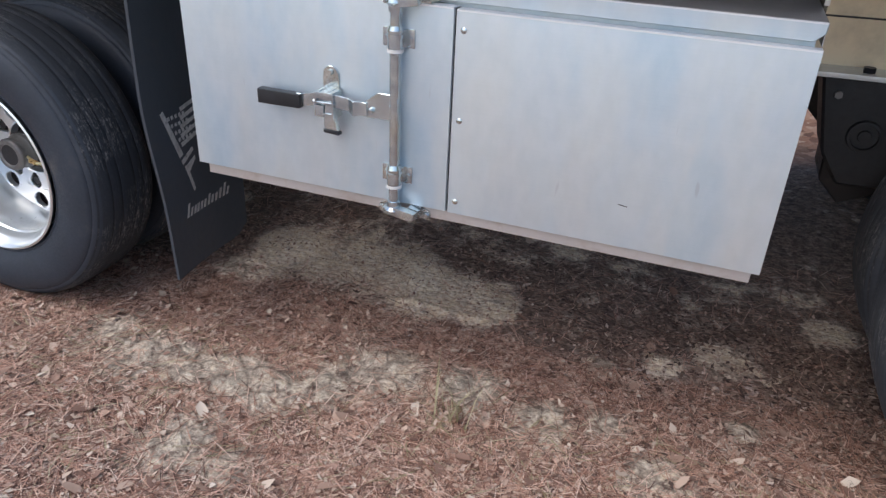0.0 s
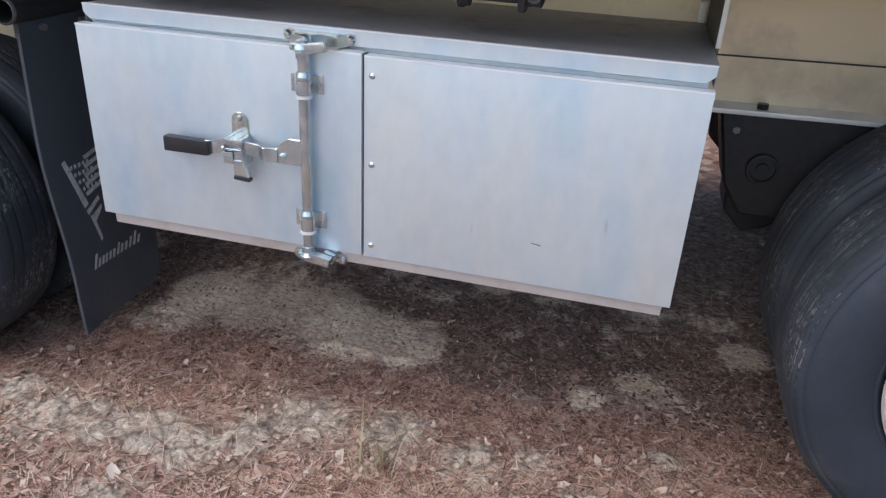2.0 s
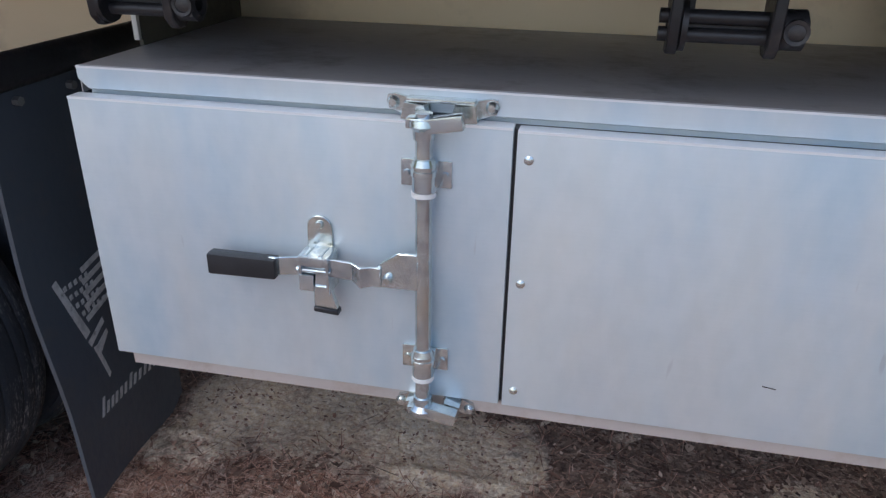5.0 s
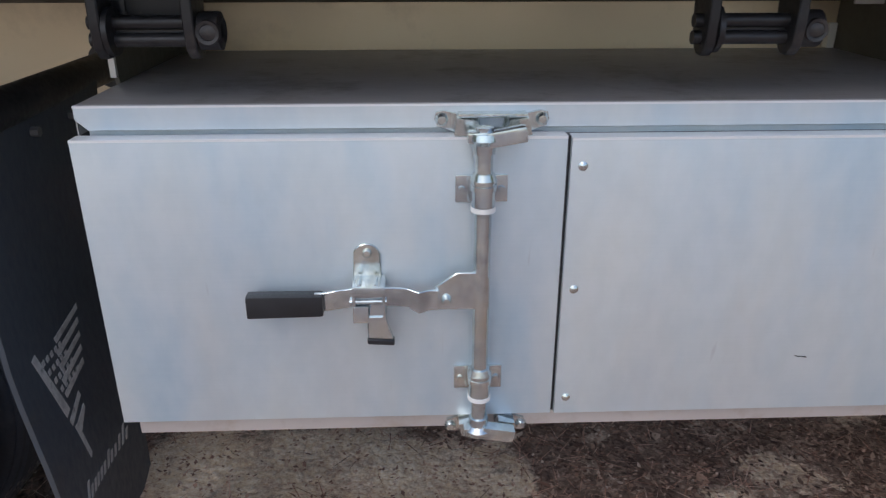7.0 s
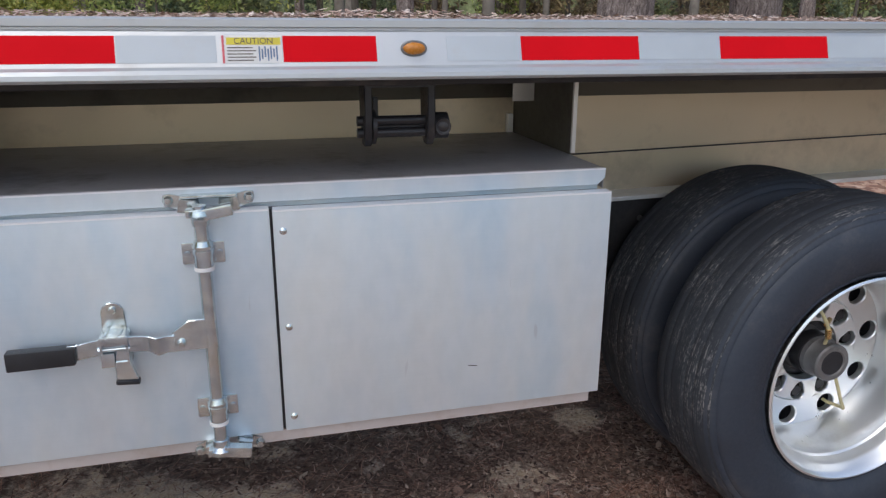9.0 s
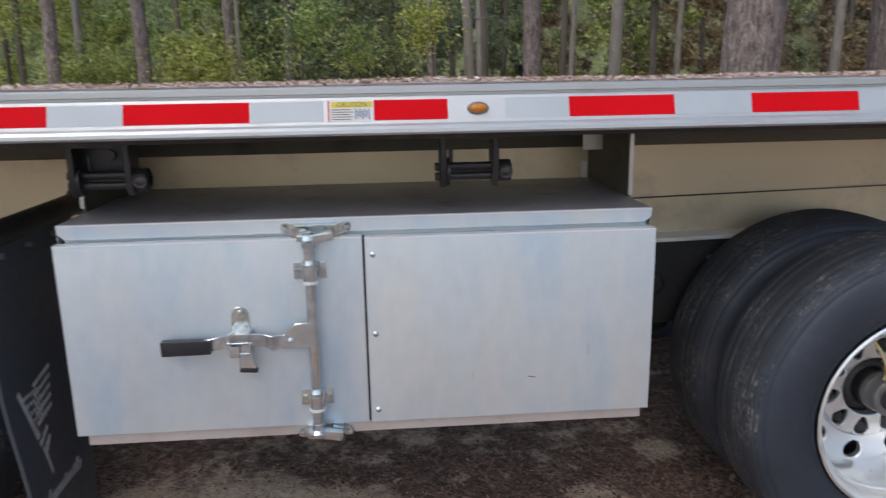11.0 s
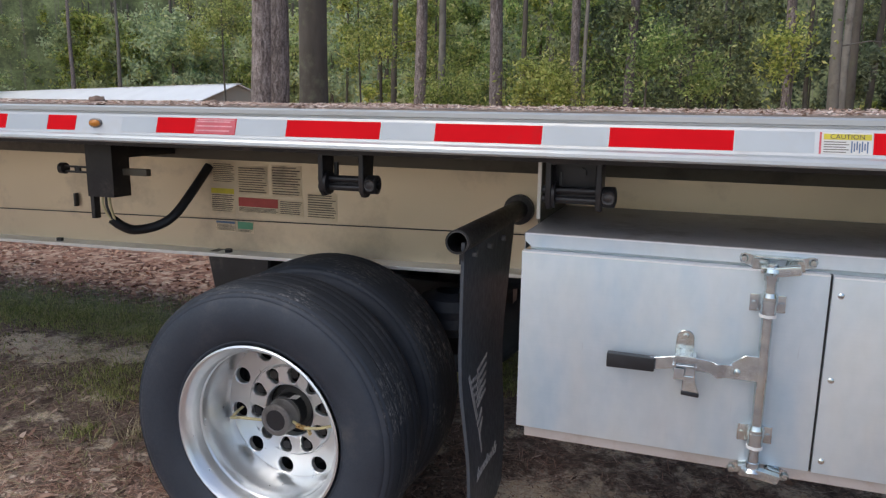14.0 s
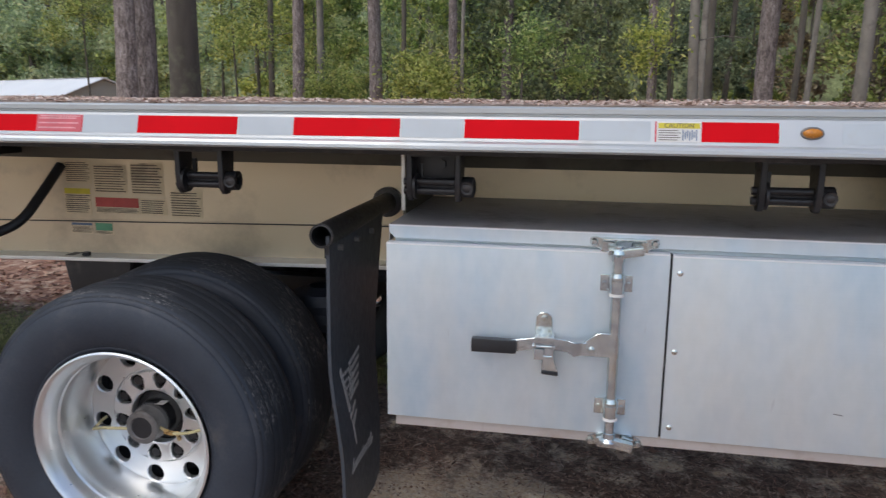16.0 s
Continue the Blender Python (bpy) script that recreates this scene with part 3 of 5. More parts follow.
def make_ground():
    xs = spread(-400, -4.2, 3.0, 400, 0.017, 30)
    ys = spread(-400, -1.4, 1.6, 400, 0.017, 30)
    verts = [(x, y, hill(x, y)) for y in ys for x in xs]
    w = len(xs)
    faces = [(j * w + i, j * w + i + 1, (j + 1) * w + i + 1, (j + 1) * w + i) for j in range(len(ys) - 1) for i in range(w - 1)]
    ob = raw("ground", verts, faces, ground_material())
    ob.data.polygons.foreach_set("use_smooth", [True] * len(faces))
    layer = ob.data.attributes.new("bare", "FLOAT", "POINT")
    layer.data.foreach_set("value", [bareness(x, y) for y in ys for x in xs])
    tagged(ob, "sandy brown dirt ground strewn with pine needles", "ground", kind="structure")


make_ground()


def make_backdrop():
    n, r = 60, 125.0
    verts, faces = [], []
    for k in range(n + 1):
        a = radians(-25 + 230 * k / n)
        for z in (-2, 40):
            verts.append((r * math.cos(a), r * math.sin(a), z))
    for k in range(n):
        faces.append((2 * k, 2 * k + 2, 2 * k + 3, 2 * k + 1))
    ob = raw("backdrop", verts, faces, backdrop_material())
    tagged(ob, "dense far green woods with a faint painted glow", "woods", kind="structure")


make_backdrop()


ZINC_DULL = surface("dull cast metal", (0.21, 0.205, 0.20), 0.5, 0.6, 0.15, 12, 80, 0.15, (1, 1, 1), (0.10, 0.09, 0.08), 0.35, 12.0)


# ---------------------------------------------------------------- flatbed trailer
TX0, TX1 = -7.5, 3.4          # ends of the trailer that are built
trailer = thing("flatbed_trailer", -2.0, 1.2, 0.0, "aluminium flatbed trailer with spread axles and litter-strewn deck", "trailer")

RAIL = [(-0.036, 1.502), (-0.042, 1.498), (-0.042, 1.486), (-0.036, 1.484), (-0.036, 1.480), (-0.042, 1.477), (-0.046, 1.470),
        (-0.060, 1.424), (-0.064, 1.416), (-0.077, 1.411), (-0.083, 1.404), (-0.084, 1.396), (-0.079, 1.391), (-0.060, 1.389), (-0.050, 1.392),
        (-0.046, 1.400), (-0.020, 1.400), (-0.015, 1.440), (0.02, 1.455), (0.05, 1.485), (0.05, 1.502)]
rail = part("side_rail", slab(RAIL, "x", TX0, TX1), ALU_RAIL, trailer, "silver aluminium rail along the deck edge", 25)
part("side_rail", slab([(2.46 - y, z) for y, z in RAIL], "x", TX0, TX1), ALU_RAIL, trailer, "", 25)
part("winch_track", block(TX0, TX1, 0.0, 0.095, 1.374, 1.395, bevel=0.003), BLACK_STEEL, trailer, "black steel track under the rail")
part("end_rail", block(TX1, TX1 + 0.05, -0.03, 2.49, 1.38, 1.50, bevel=0.005), ALU_RAIL, trailer)
part("end_rail", block(TX0 - 0.05, TX0, -0.03, 2.49, 1.38, 1.50, bevel=0.005), ALU_RAIL, trailer)

for k in range(12):           # deck boards along the trailer
    y0 = 0.052 + k * 0.198
    part("deck_board", block(TX0 + 0.002, TX1 - 0.002, y0, y0 + 0.192, 1.46, 1.494 + 0.002 * (k % 3), bevel=0.003), DECK, trailer)

for k in range(24):           # cross members under the deck
    x = TX0 + 0.25 + k * 0.457
    bm = bmesh.new()
    bx(bm, x - 0.03, x + 0.03, 0.06, 2.38, 1.440, 1.456)
    bx(bm, x - 0.004, x + 0.004, 0.10, 2.36, 1.388, 1.440)
    bx(bm, x - 0.03, x + 0.03, 0.10, 2.36, 1.382, 1.388)
    part("crossmember", bm, ALU_PANEL, trailer)

SLOPE = 0.0215


def run_along(x0, x1, z0, z1, y0, y1, slope=SLOPE, bevel=0.0):
    """A strip along x whose height rises with the frame."""
    bm = bmesh.new()
    made = bx(bm, x0, x1, y0, y1, z0, z1, bevel)
    for v in bm.verts:
        v.co.z += slope * v.co.x
    return bm


def beam(y_web, y_out, seams):
    """Main beam with its seam, and the pale flange along its foot."""
    web = part("beam_web", run_along(TX0, TX1, 0.945, 1.43, y_web, y_web + 0.014), ALU_PANEL, trailer, "dusty aluminium main beam web, tan with painted ground reflection")
    lo, hi = sorted((y_out, y_web + 0.10 if y_out < y_web else y_web - 0.10))
    part("beam_flange", run_along(TX0, TX1, 0.934, 0.948, lo, hi, bevel=0.003), ALU_EDGE, trailer, "pale lower beam flange")
    if seams:
        part("seam_bead", run_along(TX0, TX1, 1.0745, 1.0795, y_web - 0.004, y_web - 0.0003, bevel=0.001), BLACK_STEEL, trailer, "dark seam line along the beam")
        part("seam_ledge", run_along(TX0, TX1, 1.0800, 1.0840, y_web - 0.005, y_web - 0.0003, bevel=0.001), ALU_PANEL, trailer)
    return web


plate_left = beam(0.68, 0.585, True)
beam(1.78, 1.875, False)
for x in (-2.18, 0.93, 1.35, -3.1):      # bolt heads on the flange
    part("flange_bolt", rod((x, 0.625, 0.944 + SLOPE * x), (x, 0.625, 0.962 + SLOPE * x), 0.016, 6), BLACK_STEEL, trailer)
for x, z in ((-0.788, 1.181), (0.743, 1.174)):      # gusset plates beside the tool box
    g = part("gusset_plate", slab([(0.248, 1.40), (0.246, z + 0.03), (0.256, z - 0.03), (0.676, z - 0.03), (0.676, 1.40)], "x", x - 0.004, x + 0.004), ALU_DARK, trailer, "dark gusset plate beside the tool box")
    part("gusset_edge", block(x - 0.0055, x + 0.0055, 0.236, 0.246, z + 0.006, 1.398, bevel=0.002), ALU_EDGE, trailer, "bright cut edge of the gusset")
part("deck_tab", block(0.672, 0.736, 0.50, 0.506, 1.287, 1.372, bevel=0.002), ALU_EDGE, trailer, "pale tab under the deck")
part("weld_tab", block(0.714, 0.732, 0.654, 0.676, 1.1775, 1.234, bevel=0.002), ALU_EDGE, trailer)
# dark strip put in for the shade under the deck
part("upper_channel", block(TX0, TX1, 0.655, 0.6795, 1.283, 1.434, bevel=0.003), ALU_DARK, trailer, "dark strip painting shade along the top of the beam")
part("spring_hanger", slab([(0.82, 0.955), (1.46, 0.965), (1.42, 0.80), (1.22, 0.72), (1.05, 0.655), (0.93, 0.65), (0.87, 0.74)], "y", 0.61, 0.78, 0.008), BLACK_HANGER, trailer, "black suspension hanger")
part("hanger_bush", turned([(0.0, -0.010), (0.016, -0.010), (0.018, -0.003), (0.034, -0.003), (0.036, -0.012), (0.043, -0.011), (0.046, 0.0)], (0.965, 0.61, 0.80), 28), BLACK_HANGER, trailer, "dark bushing ring")
for x, z in ((0.872, 0.905), (1.165, 0.890), (1.33, 0.905)):
    part("hanger_bolt", rod((x, 0.598, z), (x, 0.612, z), 0.011, 6), ZINC_DULL, trailer)
part("spring_hanger", slab([(-2.28, 0.90), (-1.97, 0.90), (-2.00, 0.66), (-2.09, 0.60), (-2.18, 0.60), (-2.24, 0.68)], "y", 0.61, 0.78, 0.008), BLACK_STEEL, trailer)


def rail_y(z):
    """The rail's sloping face."""
    return -0.046 - (1.470 - z) * 0.014 / 0.046


def on_rail(bm, x0, x1, z0, z1, lift):
    a, b = rail_y(z1) - lift, rail_y(z0) - lift
    prism(bm, [(a, z1), (b, z0), (b + 0.003, z0), (a + 0.003, z1)], "x", x0, x1)


def rail_piece(name, x0, x1, z0, z1, lift, mat, label="", parent=None):
    bm = bmesh.new()
    on_rail(bm, x0, x1, z0, z1, lift)
    return part(name, bm, mat, parent or rail, label)


REDS = [(-7.44, -7.15), (-6.98, -6.70), (-6.52, -6.24), (-6.06, -5.78), (-5.60, -5.32), (-5.14, -4.86), (-4.68, -4.40), (-4.22, -3.94), (-3.76, -3.48), (-3.30, -3.02), (-2.83, -2.545), (-2.365, -2.247), (-1.926, -1.640), (-1.469, -1.174), (-1.014, -0.724), (-0.556, -0.270), (0.018, 0.192), (0.484, 0.744), (0.938, 1.212), (1.392, 1.672), (1.85, 2.13), (2.31, 2.59), (2.77, 3.05)]
WHITES = [(-3.94, -3.76), (-3.48, -3.30), (-3.02, -2.83), (-2.545, -2.367), (-2.06, -1.93), (-1.638, -1.471), (-1.172, -1.016), (-0.722, -0.558), (-0.268, -0.10), (0.33, 0.482), (0.746, 0.936), (1.214, 1.39), (1.674, 1.848), (2.13, 2.31)]
for a, b in REDS:
    rail_piece("tape_red", a, b, 1.4235, 1.470, 0.0008, TAPE_RED, "red reflective tape")
for a, b in WHITES:
    rail_piece("tape_white", a, b, 1.4235, 1.470, 0.0008, TAPE_WHITE, "silver reflective tape")

caution = rail_piece("caution_label", -0.088, 0.016, 1.4225, 1.4705, 0.0012, PAPER, "white caution label with yellow header")
rail_piece("yellow_band", -0.082, 0.014, 1.4545, 1.467, 0.0018, YELLOW, "", caution)
rail_piece("label_edge", -0.090, -0.086, 1.4225, 1.4705, 0.0019, RED_LABEL, "", caution)
for k in range(5):
    rail_piece("print_bar", -0.081, -0.036 + 0.006 * (k % 2), 1.4265 + k * 0.0055, 1.4283 + k * 0.0055, 0.0018, INK, "", caution)
for k in range(7):            # hatched drawing on the label
    rail_piece("print_bar", -0.026 + 0.0052 * k, -0.0232 + 0.0052 * k, 1.4265 + 0.003 * (k % 3), 1.4515 - 0.004 * (k % 2), 0.0018, BLUE_PRINT, "", caution)
word = bpy.data.curves.new("caution_word", "FONT")
word.body = "CAUTION"
word.size = 0.0155
word.align_x, word.align_y = "CENTER", "CENTER"
word.extrude = 0.0002
holder = new("caution_word", word)
bpy.context.view_layer.update()
letters = bpy.data.meshes.new_from_object(holder.evaluated_get(bpy.context.evaluated_depsgraph_get()))
bpy.data.objects.remove(holder)
letters.transform(Matrix.Translation(Vector((-0.034, rail_y(1.4607) - 0.0022, 1.4607)) - root_place(rail)) @ Matrix.Rotation(radians(90 - 17), 4, "X"))
letters.materials.clear()
letters.materials.append(INK)
lettering = new("lettering", letters)
lettering.parent = caution
redlabel = rail_piece("red_label", -1.785, -1.642, 1.425, 1.4695, 0.0014, RED_LABEL, "pale red printed label")
for k in range(3):
    rail_piece("print_bar", -1.778, -1.66 + 0.008 * (k % 2), 1.432 + k * 0.013, 1.436 + k * 0.013, 0.002, PINK_PRINT, "", redlabel)
rail_piece("print_bar", -1.775, -1.648, 1.464, 1.4675, 0.0021, PINK_PRINT, "", redlabel)


def marker_lamp(x):
    z = 1.447
    y = rail_y(z)
    ob = thing("marker_lamp", x, y, z, "small oval amber marker lamp on the rail", "lamp", "marker lamps on the rail")
    def oval(rx, rz, n=24):
        return [(x + rx * math.cos(2 * math.pi * k / n), z + rz * math.sin(2 * math.pi * k / n)) for k in range(n)]
    part("bezel", slab(oval(0.026, 0.0155), "y", y - 0.006, y + 0.012, 0.002), ZINC_DULL, ob, "dull steel bezel")
    lens = bmesh.new()
    bmesh.ops.create_uvsphere(lens, u_segments=20, v_segments=10, radius=1)
    bmesh.ops.scale(lens, verts=lens.verts, vec=(0.022, 0.010, 0.0115))
    bmesh.ops.translate(lens, verts=lens.verts, vec=(x, y - 0.006, z))
    part("lens", lens, AMBER, ob, "amber lens")


marker_lamp(0.264)
marker_lamp(-2.165)


# ---------------------------------------------------------------- stickers on the skirt plate
def sticker(x0, z1, x1, z0, mat, label, header=None, rows=6, head=0.2):
    y = 0.6790
    ob = part("sticker", block(x0, x1, y, y + 0.003, z0, z1), mat, plate_left, label)
    top = z1 - 0.006
    if header:
        h = (z1 - z0) * head
        part("print_bar", block(x0 + 0.003, x1 - 0.003, y - 0.001, y + 0.0005, z1 - h - 0.003, z1 - 0.003), header, ob)
        top = z1 - h - 0.007
    rows = rows + 3
    step = (top - z0 - 0.004) / rows
    rng = random.Random(int(1000 * (x1 - x0)) + rows)
    for k in range(rows):
        zz = top - k * step
        part("print_bar", block(x0 + 0.005, x1 - 0.005 - rng.uniform(0, 0.15) * (x1 - x0), y - 0.001, y + 0.0005, zz - step * rng.uniform(0.42, 0.60), zz - step * 0.10), PRINT_BROWN if rows > 5 else INK, ob)


sticker(-2.284, 1.272, -2.169, 1.182, PAPER_TAN, "soiled sticker with dark print", None, 7)
sticker(-2.296, 1.164, -2.177, 1.056, PAPER_TAN, "sticker with yellow header", YELLOW, 6)
sticker(-2.159, 1.26, -2.014, 1.143, PAPER_TAN, "soiled sticker with dark print", None, 8)
sticker(-1.996, 1.268, -1.855, 1.14, PAPER_TAN, "soiled sticker with dark print", None, 8)
sticker(-2.161, 1.131, -1.966, 1.063, PAPER_TAN, "sticker with red header", RED_PRINT, 1, 0.55)
sticker(-1.963, 1.129, -1.849, 1.063, PAPER_TAN, "soiled sticker with dark print", None, 4)
sticker(-1.833, 1.164, -1.697, 1.057, PAPER_TAN, "soiled sticker with dark print", None, 7)
sticker(-2.278, 1.025, -2.179, 0.978, PAPER_TAN, "small sticker with blue header", BLUE_PRINT, 3)
sticker(-2.17, 1.027, -2.09, 0.977, PAPER_TAN, "small green and white sticker", GREEN_PRINT, 1, 0.6)


# ---------------------------------------------------------------- tool box
box = thing("tool_box", -0.02, 0.35, 0.61, "aluminium truck tool box with cam bar lock", "tool box")
bm = bmesh.new()
bx(bm, -0.765, 0.722, 0.048, 0.67, 0.594, 1.150, bevel=0.003)
part("body", bm, ALU_DOOR, box)
bm = bmesh.new()
bx(bm, -0.783, 0.737, 0.045, 0.674, 1.160, 1.176, bevel=0.002)
part("lid", bm, ALU_TOP, box, "dull grey aluminium lid")
for x in (-0.7815, 0.7335):
    part("lid_side", block(x, x + 0.002, 0.046, 0.670, 1.130, 1.159), ALU_TOP, box)
LIP = [(-0.779, 1.1775), (0.735, 1.1775), (0.735, 1.156), (0.716, 1.139), (-0.760, 1.139), (-0.779, 1.156)]
part("lid_lip", slab(LIP, "y", 0.036, 0.044, 0.0015), ALU_DOOR, box, "folded front lip of the lid")
part("bottom_sill", block(-0.757, 0.718, 0.014, 0.034, 0.596, 0.625, bevel=0.002), ALU_SILL, box)
# black strip added to darken the shadow gap below the lip
part("lid_seal", block(-0.762, 0.719, 0.0335, 0.0478, 1.100, 1.128), BLACK_GRIP, box, "black strip filling the gap")

door = part("door", block(-0.778, -0.0255, 0.0, 0.032, 0.629, 1.133, bevel=0.0025), ALU_DOOR, box, "hinged aluminium door with dull sheen")
panel = part("fixed_panel", block(-0.0195, 0.735, 0.0, 0.032, 0.628, 1.130, bevel=0.0025), ALU_DOOR, box, "riveted aluminium front panel")
# bright strips that paint a highlight along the upper edges
part("edge_fold", block(-0.7775, -0.026, -0.0008, 0.031, 1.1300, 1.1340), ALU_FOLD_GLINT, door, "folded top edge with painted bright highlight")
part("edge_fold", block(-0.019, 0.7345, -0.0008, 0.031, 1.1270, 1.1310), ALU_FOLD_GLINT, panel, "folded top edge with painted bright highlight")
part("edge_fold", block(-0.7785, 0.7345, 0.0352, 0.0465, 1.1745, 1.1780), ALU_FOLD_GLINT, box, "folded lid edge with painted bright highlight")
part("seam_gasket", block(-0.0265, -0.0185, 0.010, 0.034, 0.630, 1.131), BLACK_GRIP, box, "black strip filling the gap")
for z in (1.086, 0.874, 0.662):
    bm = bmesh.new()
    lathe(bm, [(0.0, -0.0045), (0.004, -0.004), (0.0075, -0.0015), (0.008, 0.001)], (0.0, 0.0, z), 16)
    part("rivet", bm, ZINC, panel)

part("scratch", block(0.400, 0.422, -0.0006, 0.001, 0.7345, 0.7362, turn=Matrix.Rotation(radians(8), 4, "Y")), BLACK_GRIP, panel, "thin dark scratch")

# cam bar lock
RX, RY = -0.157, -0.026
lock = part("lock_rod", rod((RX, RY, 0.625), (RX, RY, 1.155), 0.0135, 20), ZINC, box, "bright zinc locking bar")
for zc, side in ((1.053, 1), (0.711, -1)):
    bm = bmesh.new()
    for x0, x1 in ((RX - 0.042, RX - 0.016), (RX + 0.016, RX + 0.040)):
        bx(bm, x0, x1, -0.005, -0.0005, zc - 0.022, zc + 0.022, bevel=0.0022)
    saddle = [(RX + 0.0185 * math.cos(radians(a)), RY + 0.0185 * math.sin(radians(a))) for a in range(180, 361, 15)]
    prism(bm, [(RX - 0.0185, -0.001)] + saddle + [(RX + 0.0185, -0.001)], "z", zc - 0.021, zc + 0.021)
    bracket = part("rod_bracket", bm, ZINC, box)
    part("saddle_band", turned([(0.0188, 0.0), (0.0205, 0.001), (0.0205, 0.009), (0.0188, 0.010)], (0, 0, 0), 24), ZINC, bracket)
    band = bracket.children[0]
    band.data.transform(Matrix.Translation(Vector((RX, RY, zc + 0.004)) - root_place(bracket)) @ Matrix.Rotation(radians(90), 4, "X") @ Matrix.Translation(root_place(bracket)))
    for dx in (-0.032, 0.030):
        part("bolt_head", turned([(0.0, -0.010), (0.0042, -0.0095), (0.0058, -0.005)], (RX + dx, 0, zc), 12), ZINC, bracket)
    bm = bmesh.new()
    top = zc + 0.0215
    cyl(bm, (RX, RY, top), (RX, RY, top + 0.010), 0.0195, 24, 0.0165)
    cyl(bm, (RX, RY, top - 0.003), (RX, RY, top), 0.0205, 24)
    part("bushing", bm, ZINC, bracket, "zinc collar over the bracket")
    part("bushing", rod((RX, RY, zc - 0.0290), (RX, RY, zc - 0.0215), 0.0195, 24), NYLON, bracket, "white nylon bushing ring")


def cam_keeper(z, up, y0):
    """Keeper with two hooked arms, bolted to the box, and the rod's cam that turns into them."""
    s = 1 if up else -1
    k = 0.855 if up else 0.70
    mx = RX + 0.016
    bm = bmesh.new()
    for side in (-1, 1):
        arm = [(0.101, 0.011), (0.104, 0.000), (0.099, -0.011), (0.088, -0.013), (0.060, -0.023), (0.026, -0.025), (0.020, -0.014), (0.024, 0.004), (0.056, 0.007), (0.088, 0.013)]
        prism(bm, [(mx + side * k * p, z + s * q) for p, q in arm], "y", y0 - 0.008, y0 - 0.0005)
        hook = [(0.070, -0.019), (0.030, -0.024), (0.022, -0.012), (0.028, 0.003), (0.064, 0.006)]
        prism(bm, [(mx + side * k * p, z + s * q) for p, q in hook], "y", y0 - 0.034, y0 - 0.0085)
    bx(bm, mx - 0.062 * k, mx + 0.062 * k, y0 - 0.026, y0 - 0.0005, z + s * 0.0085 - 0.0025, z + s * 0.0085 + 0.0025, bevel=0.001)
    keeper = part("keeper", bm, ZINC, box, "zinc keeper with hooked arms")
    for side in (-1, 1):
        part("bolt_head", turned([(0.0, -0.016), (0.006, -0.0155), (0.0095, -0.010), (0.0105, -0.008)], (mx + side * 0.091 * k, y0, z), 14), ZINC, keeper)
    bm = bmesh.new()
    base = z - s * 0.040
    for za, zb, ra, rb in ((0.0, 0.014, 0.0165, 0.0175), (0.014, 0.022, 0.0175, 0.025), (0.022, 0.032, 0.025, 0.023)):
        cyl(bm, (RX, RY, base + s * za), (RX, RY, base + s * zb), ra, 20, rb)
    bx(bm, RX - 0.026, RX + 0.012, RY - 0.014, RY + 0.012, z - s * 0.014 - 0.008, z - s * 0.014 + 0.008, bevel=0.004)
    bx(bm, RX + 0.004, RX + 0.062, RY - 0.020, RY + 0.004, z - s * 0.012 - 0.012, z - s * 0.012 + 0.012, bevel=0.005, turn=Matrix.Rotation(radians(-10 * s), 4, "Y"))
    part("cam", bm, ZINC, lock, "cast zinc cam")


cam_keeper(1.155, True, 0.036)
cam_keeper(0.604, False, 0.014)

# handle with its hub plate, black grip and latch
gusset = [(-0.233, 0.897), (-0.198, 0.923), (-0.166, 0.923), (-0.145, 0.915), (-0.145, 0.858), (-0.233, 0.858)]
handle = part("handle", slab(gusset, "y", -0.036, -0.029, 0.0012), ZINC, lock, "flat zinc plate welded to the bar")
bm = bmesh.new()
line = [(-0.226, -0.0390), (-0.240, -0.0395), (-0.258, -0.047), (-0.276, -0.036), (-0.300, -0.040), (-0.330, -0.043), (-0.362, -0.043), (-0.384, -0.036), (-0.412, -0.031), (-0.425, -0.031)]
rise = [(0.861, 0.895), (0.861, 0.896), (0.859, 0.896), (0.866, 0.898), (0.870, 0.902), (0.872, 0.904), (0.871, 0.903), (0.864, 0.897), (0.858, 0.890), (0.858, 0.890)]
rows = []
for (x, y), (lo, hi) in zip(line, rise):
    rows.append([bm.verts.new((x, y + d, z)) for d, z in ((-0.0028, lo), (-0.0028, hi), (0.0028, hi), (0.0028, lo))])
for a, b in zip(rows, rows[1:]):
    for k in range(4):
        bm.faces.new((a[k], a[(k + 1) % 4], b[(k + 1) % 4], b[k]))
bm.faces.new(rows[0])
bm.faces.new(rows[-1][::-1])
bmesh.ops.recalc_face_normals(bm, faces=bm.faces)
bmesh.ops.bevel(bm, geom=list(bm.edges), offset=0.0007, segments=1, affect="EDGES")
part("lever", bm, ZINC, handle, "bent zinc lever", 20)
bm = bmesh.new()
made = bx(bm, -0.532, -0.411, -0.044, -0.018, 0.853, 0.889, bevel=0.005)
for v in bm.verts:                       # a dipped sleeve, swollen a little at its free end
    u = max(0.0, (-0.505 - v.co.x) / 0.03)
    v.co.y -= 0.004 * u
    v.co.z += 0.0025 * u * (1 if v.co.z > 0.871 else -0.2)
part("grip", bm, BLACK_GRIP, handle, "black vinyl grip")
part("pivot_bolt", turned([(0.0, -0.0125), (0.0055, -0.0115), (0.0085, -0.005), (0.0085, 0.0)], (-0.214, -0.036, 0.877), 16), ZINC, handle)
arch = [(-0.341 + 0.0215 * math.cos(radians(a)), 0.943 + 0.020 * math.sin(radians(a))) for a in range(0, 181, 15)]
latch = part("latch_plate", slab(arch + [(-0.3655, 0.850), (-0.3165, 0.850)], "y", -0.006, -0.0005, 0.0012), ZINC, box, "rounded zinc latch plate")
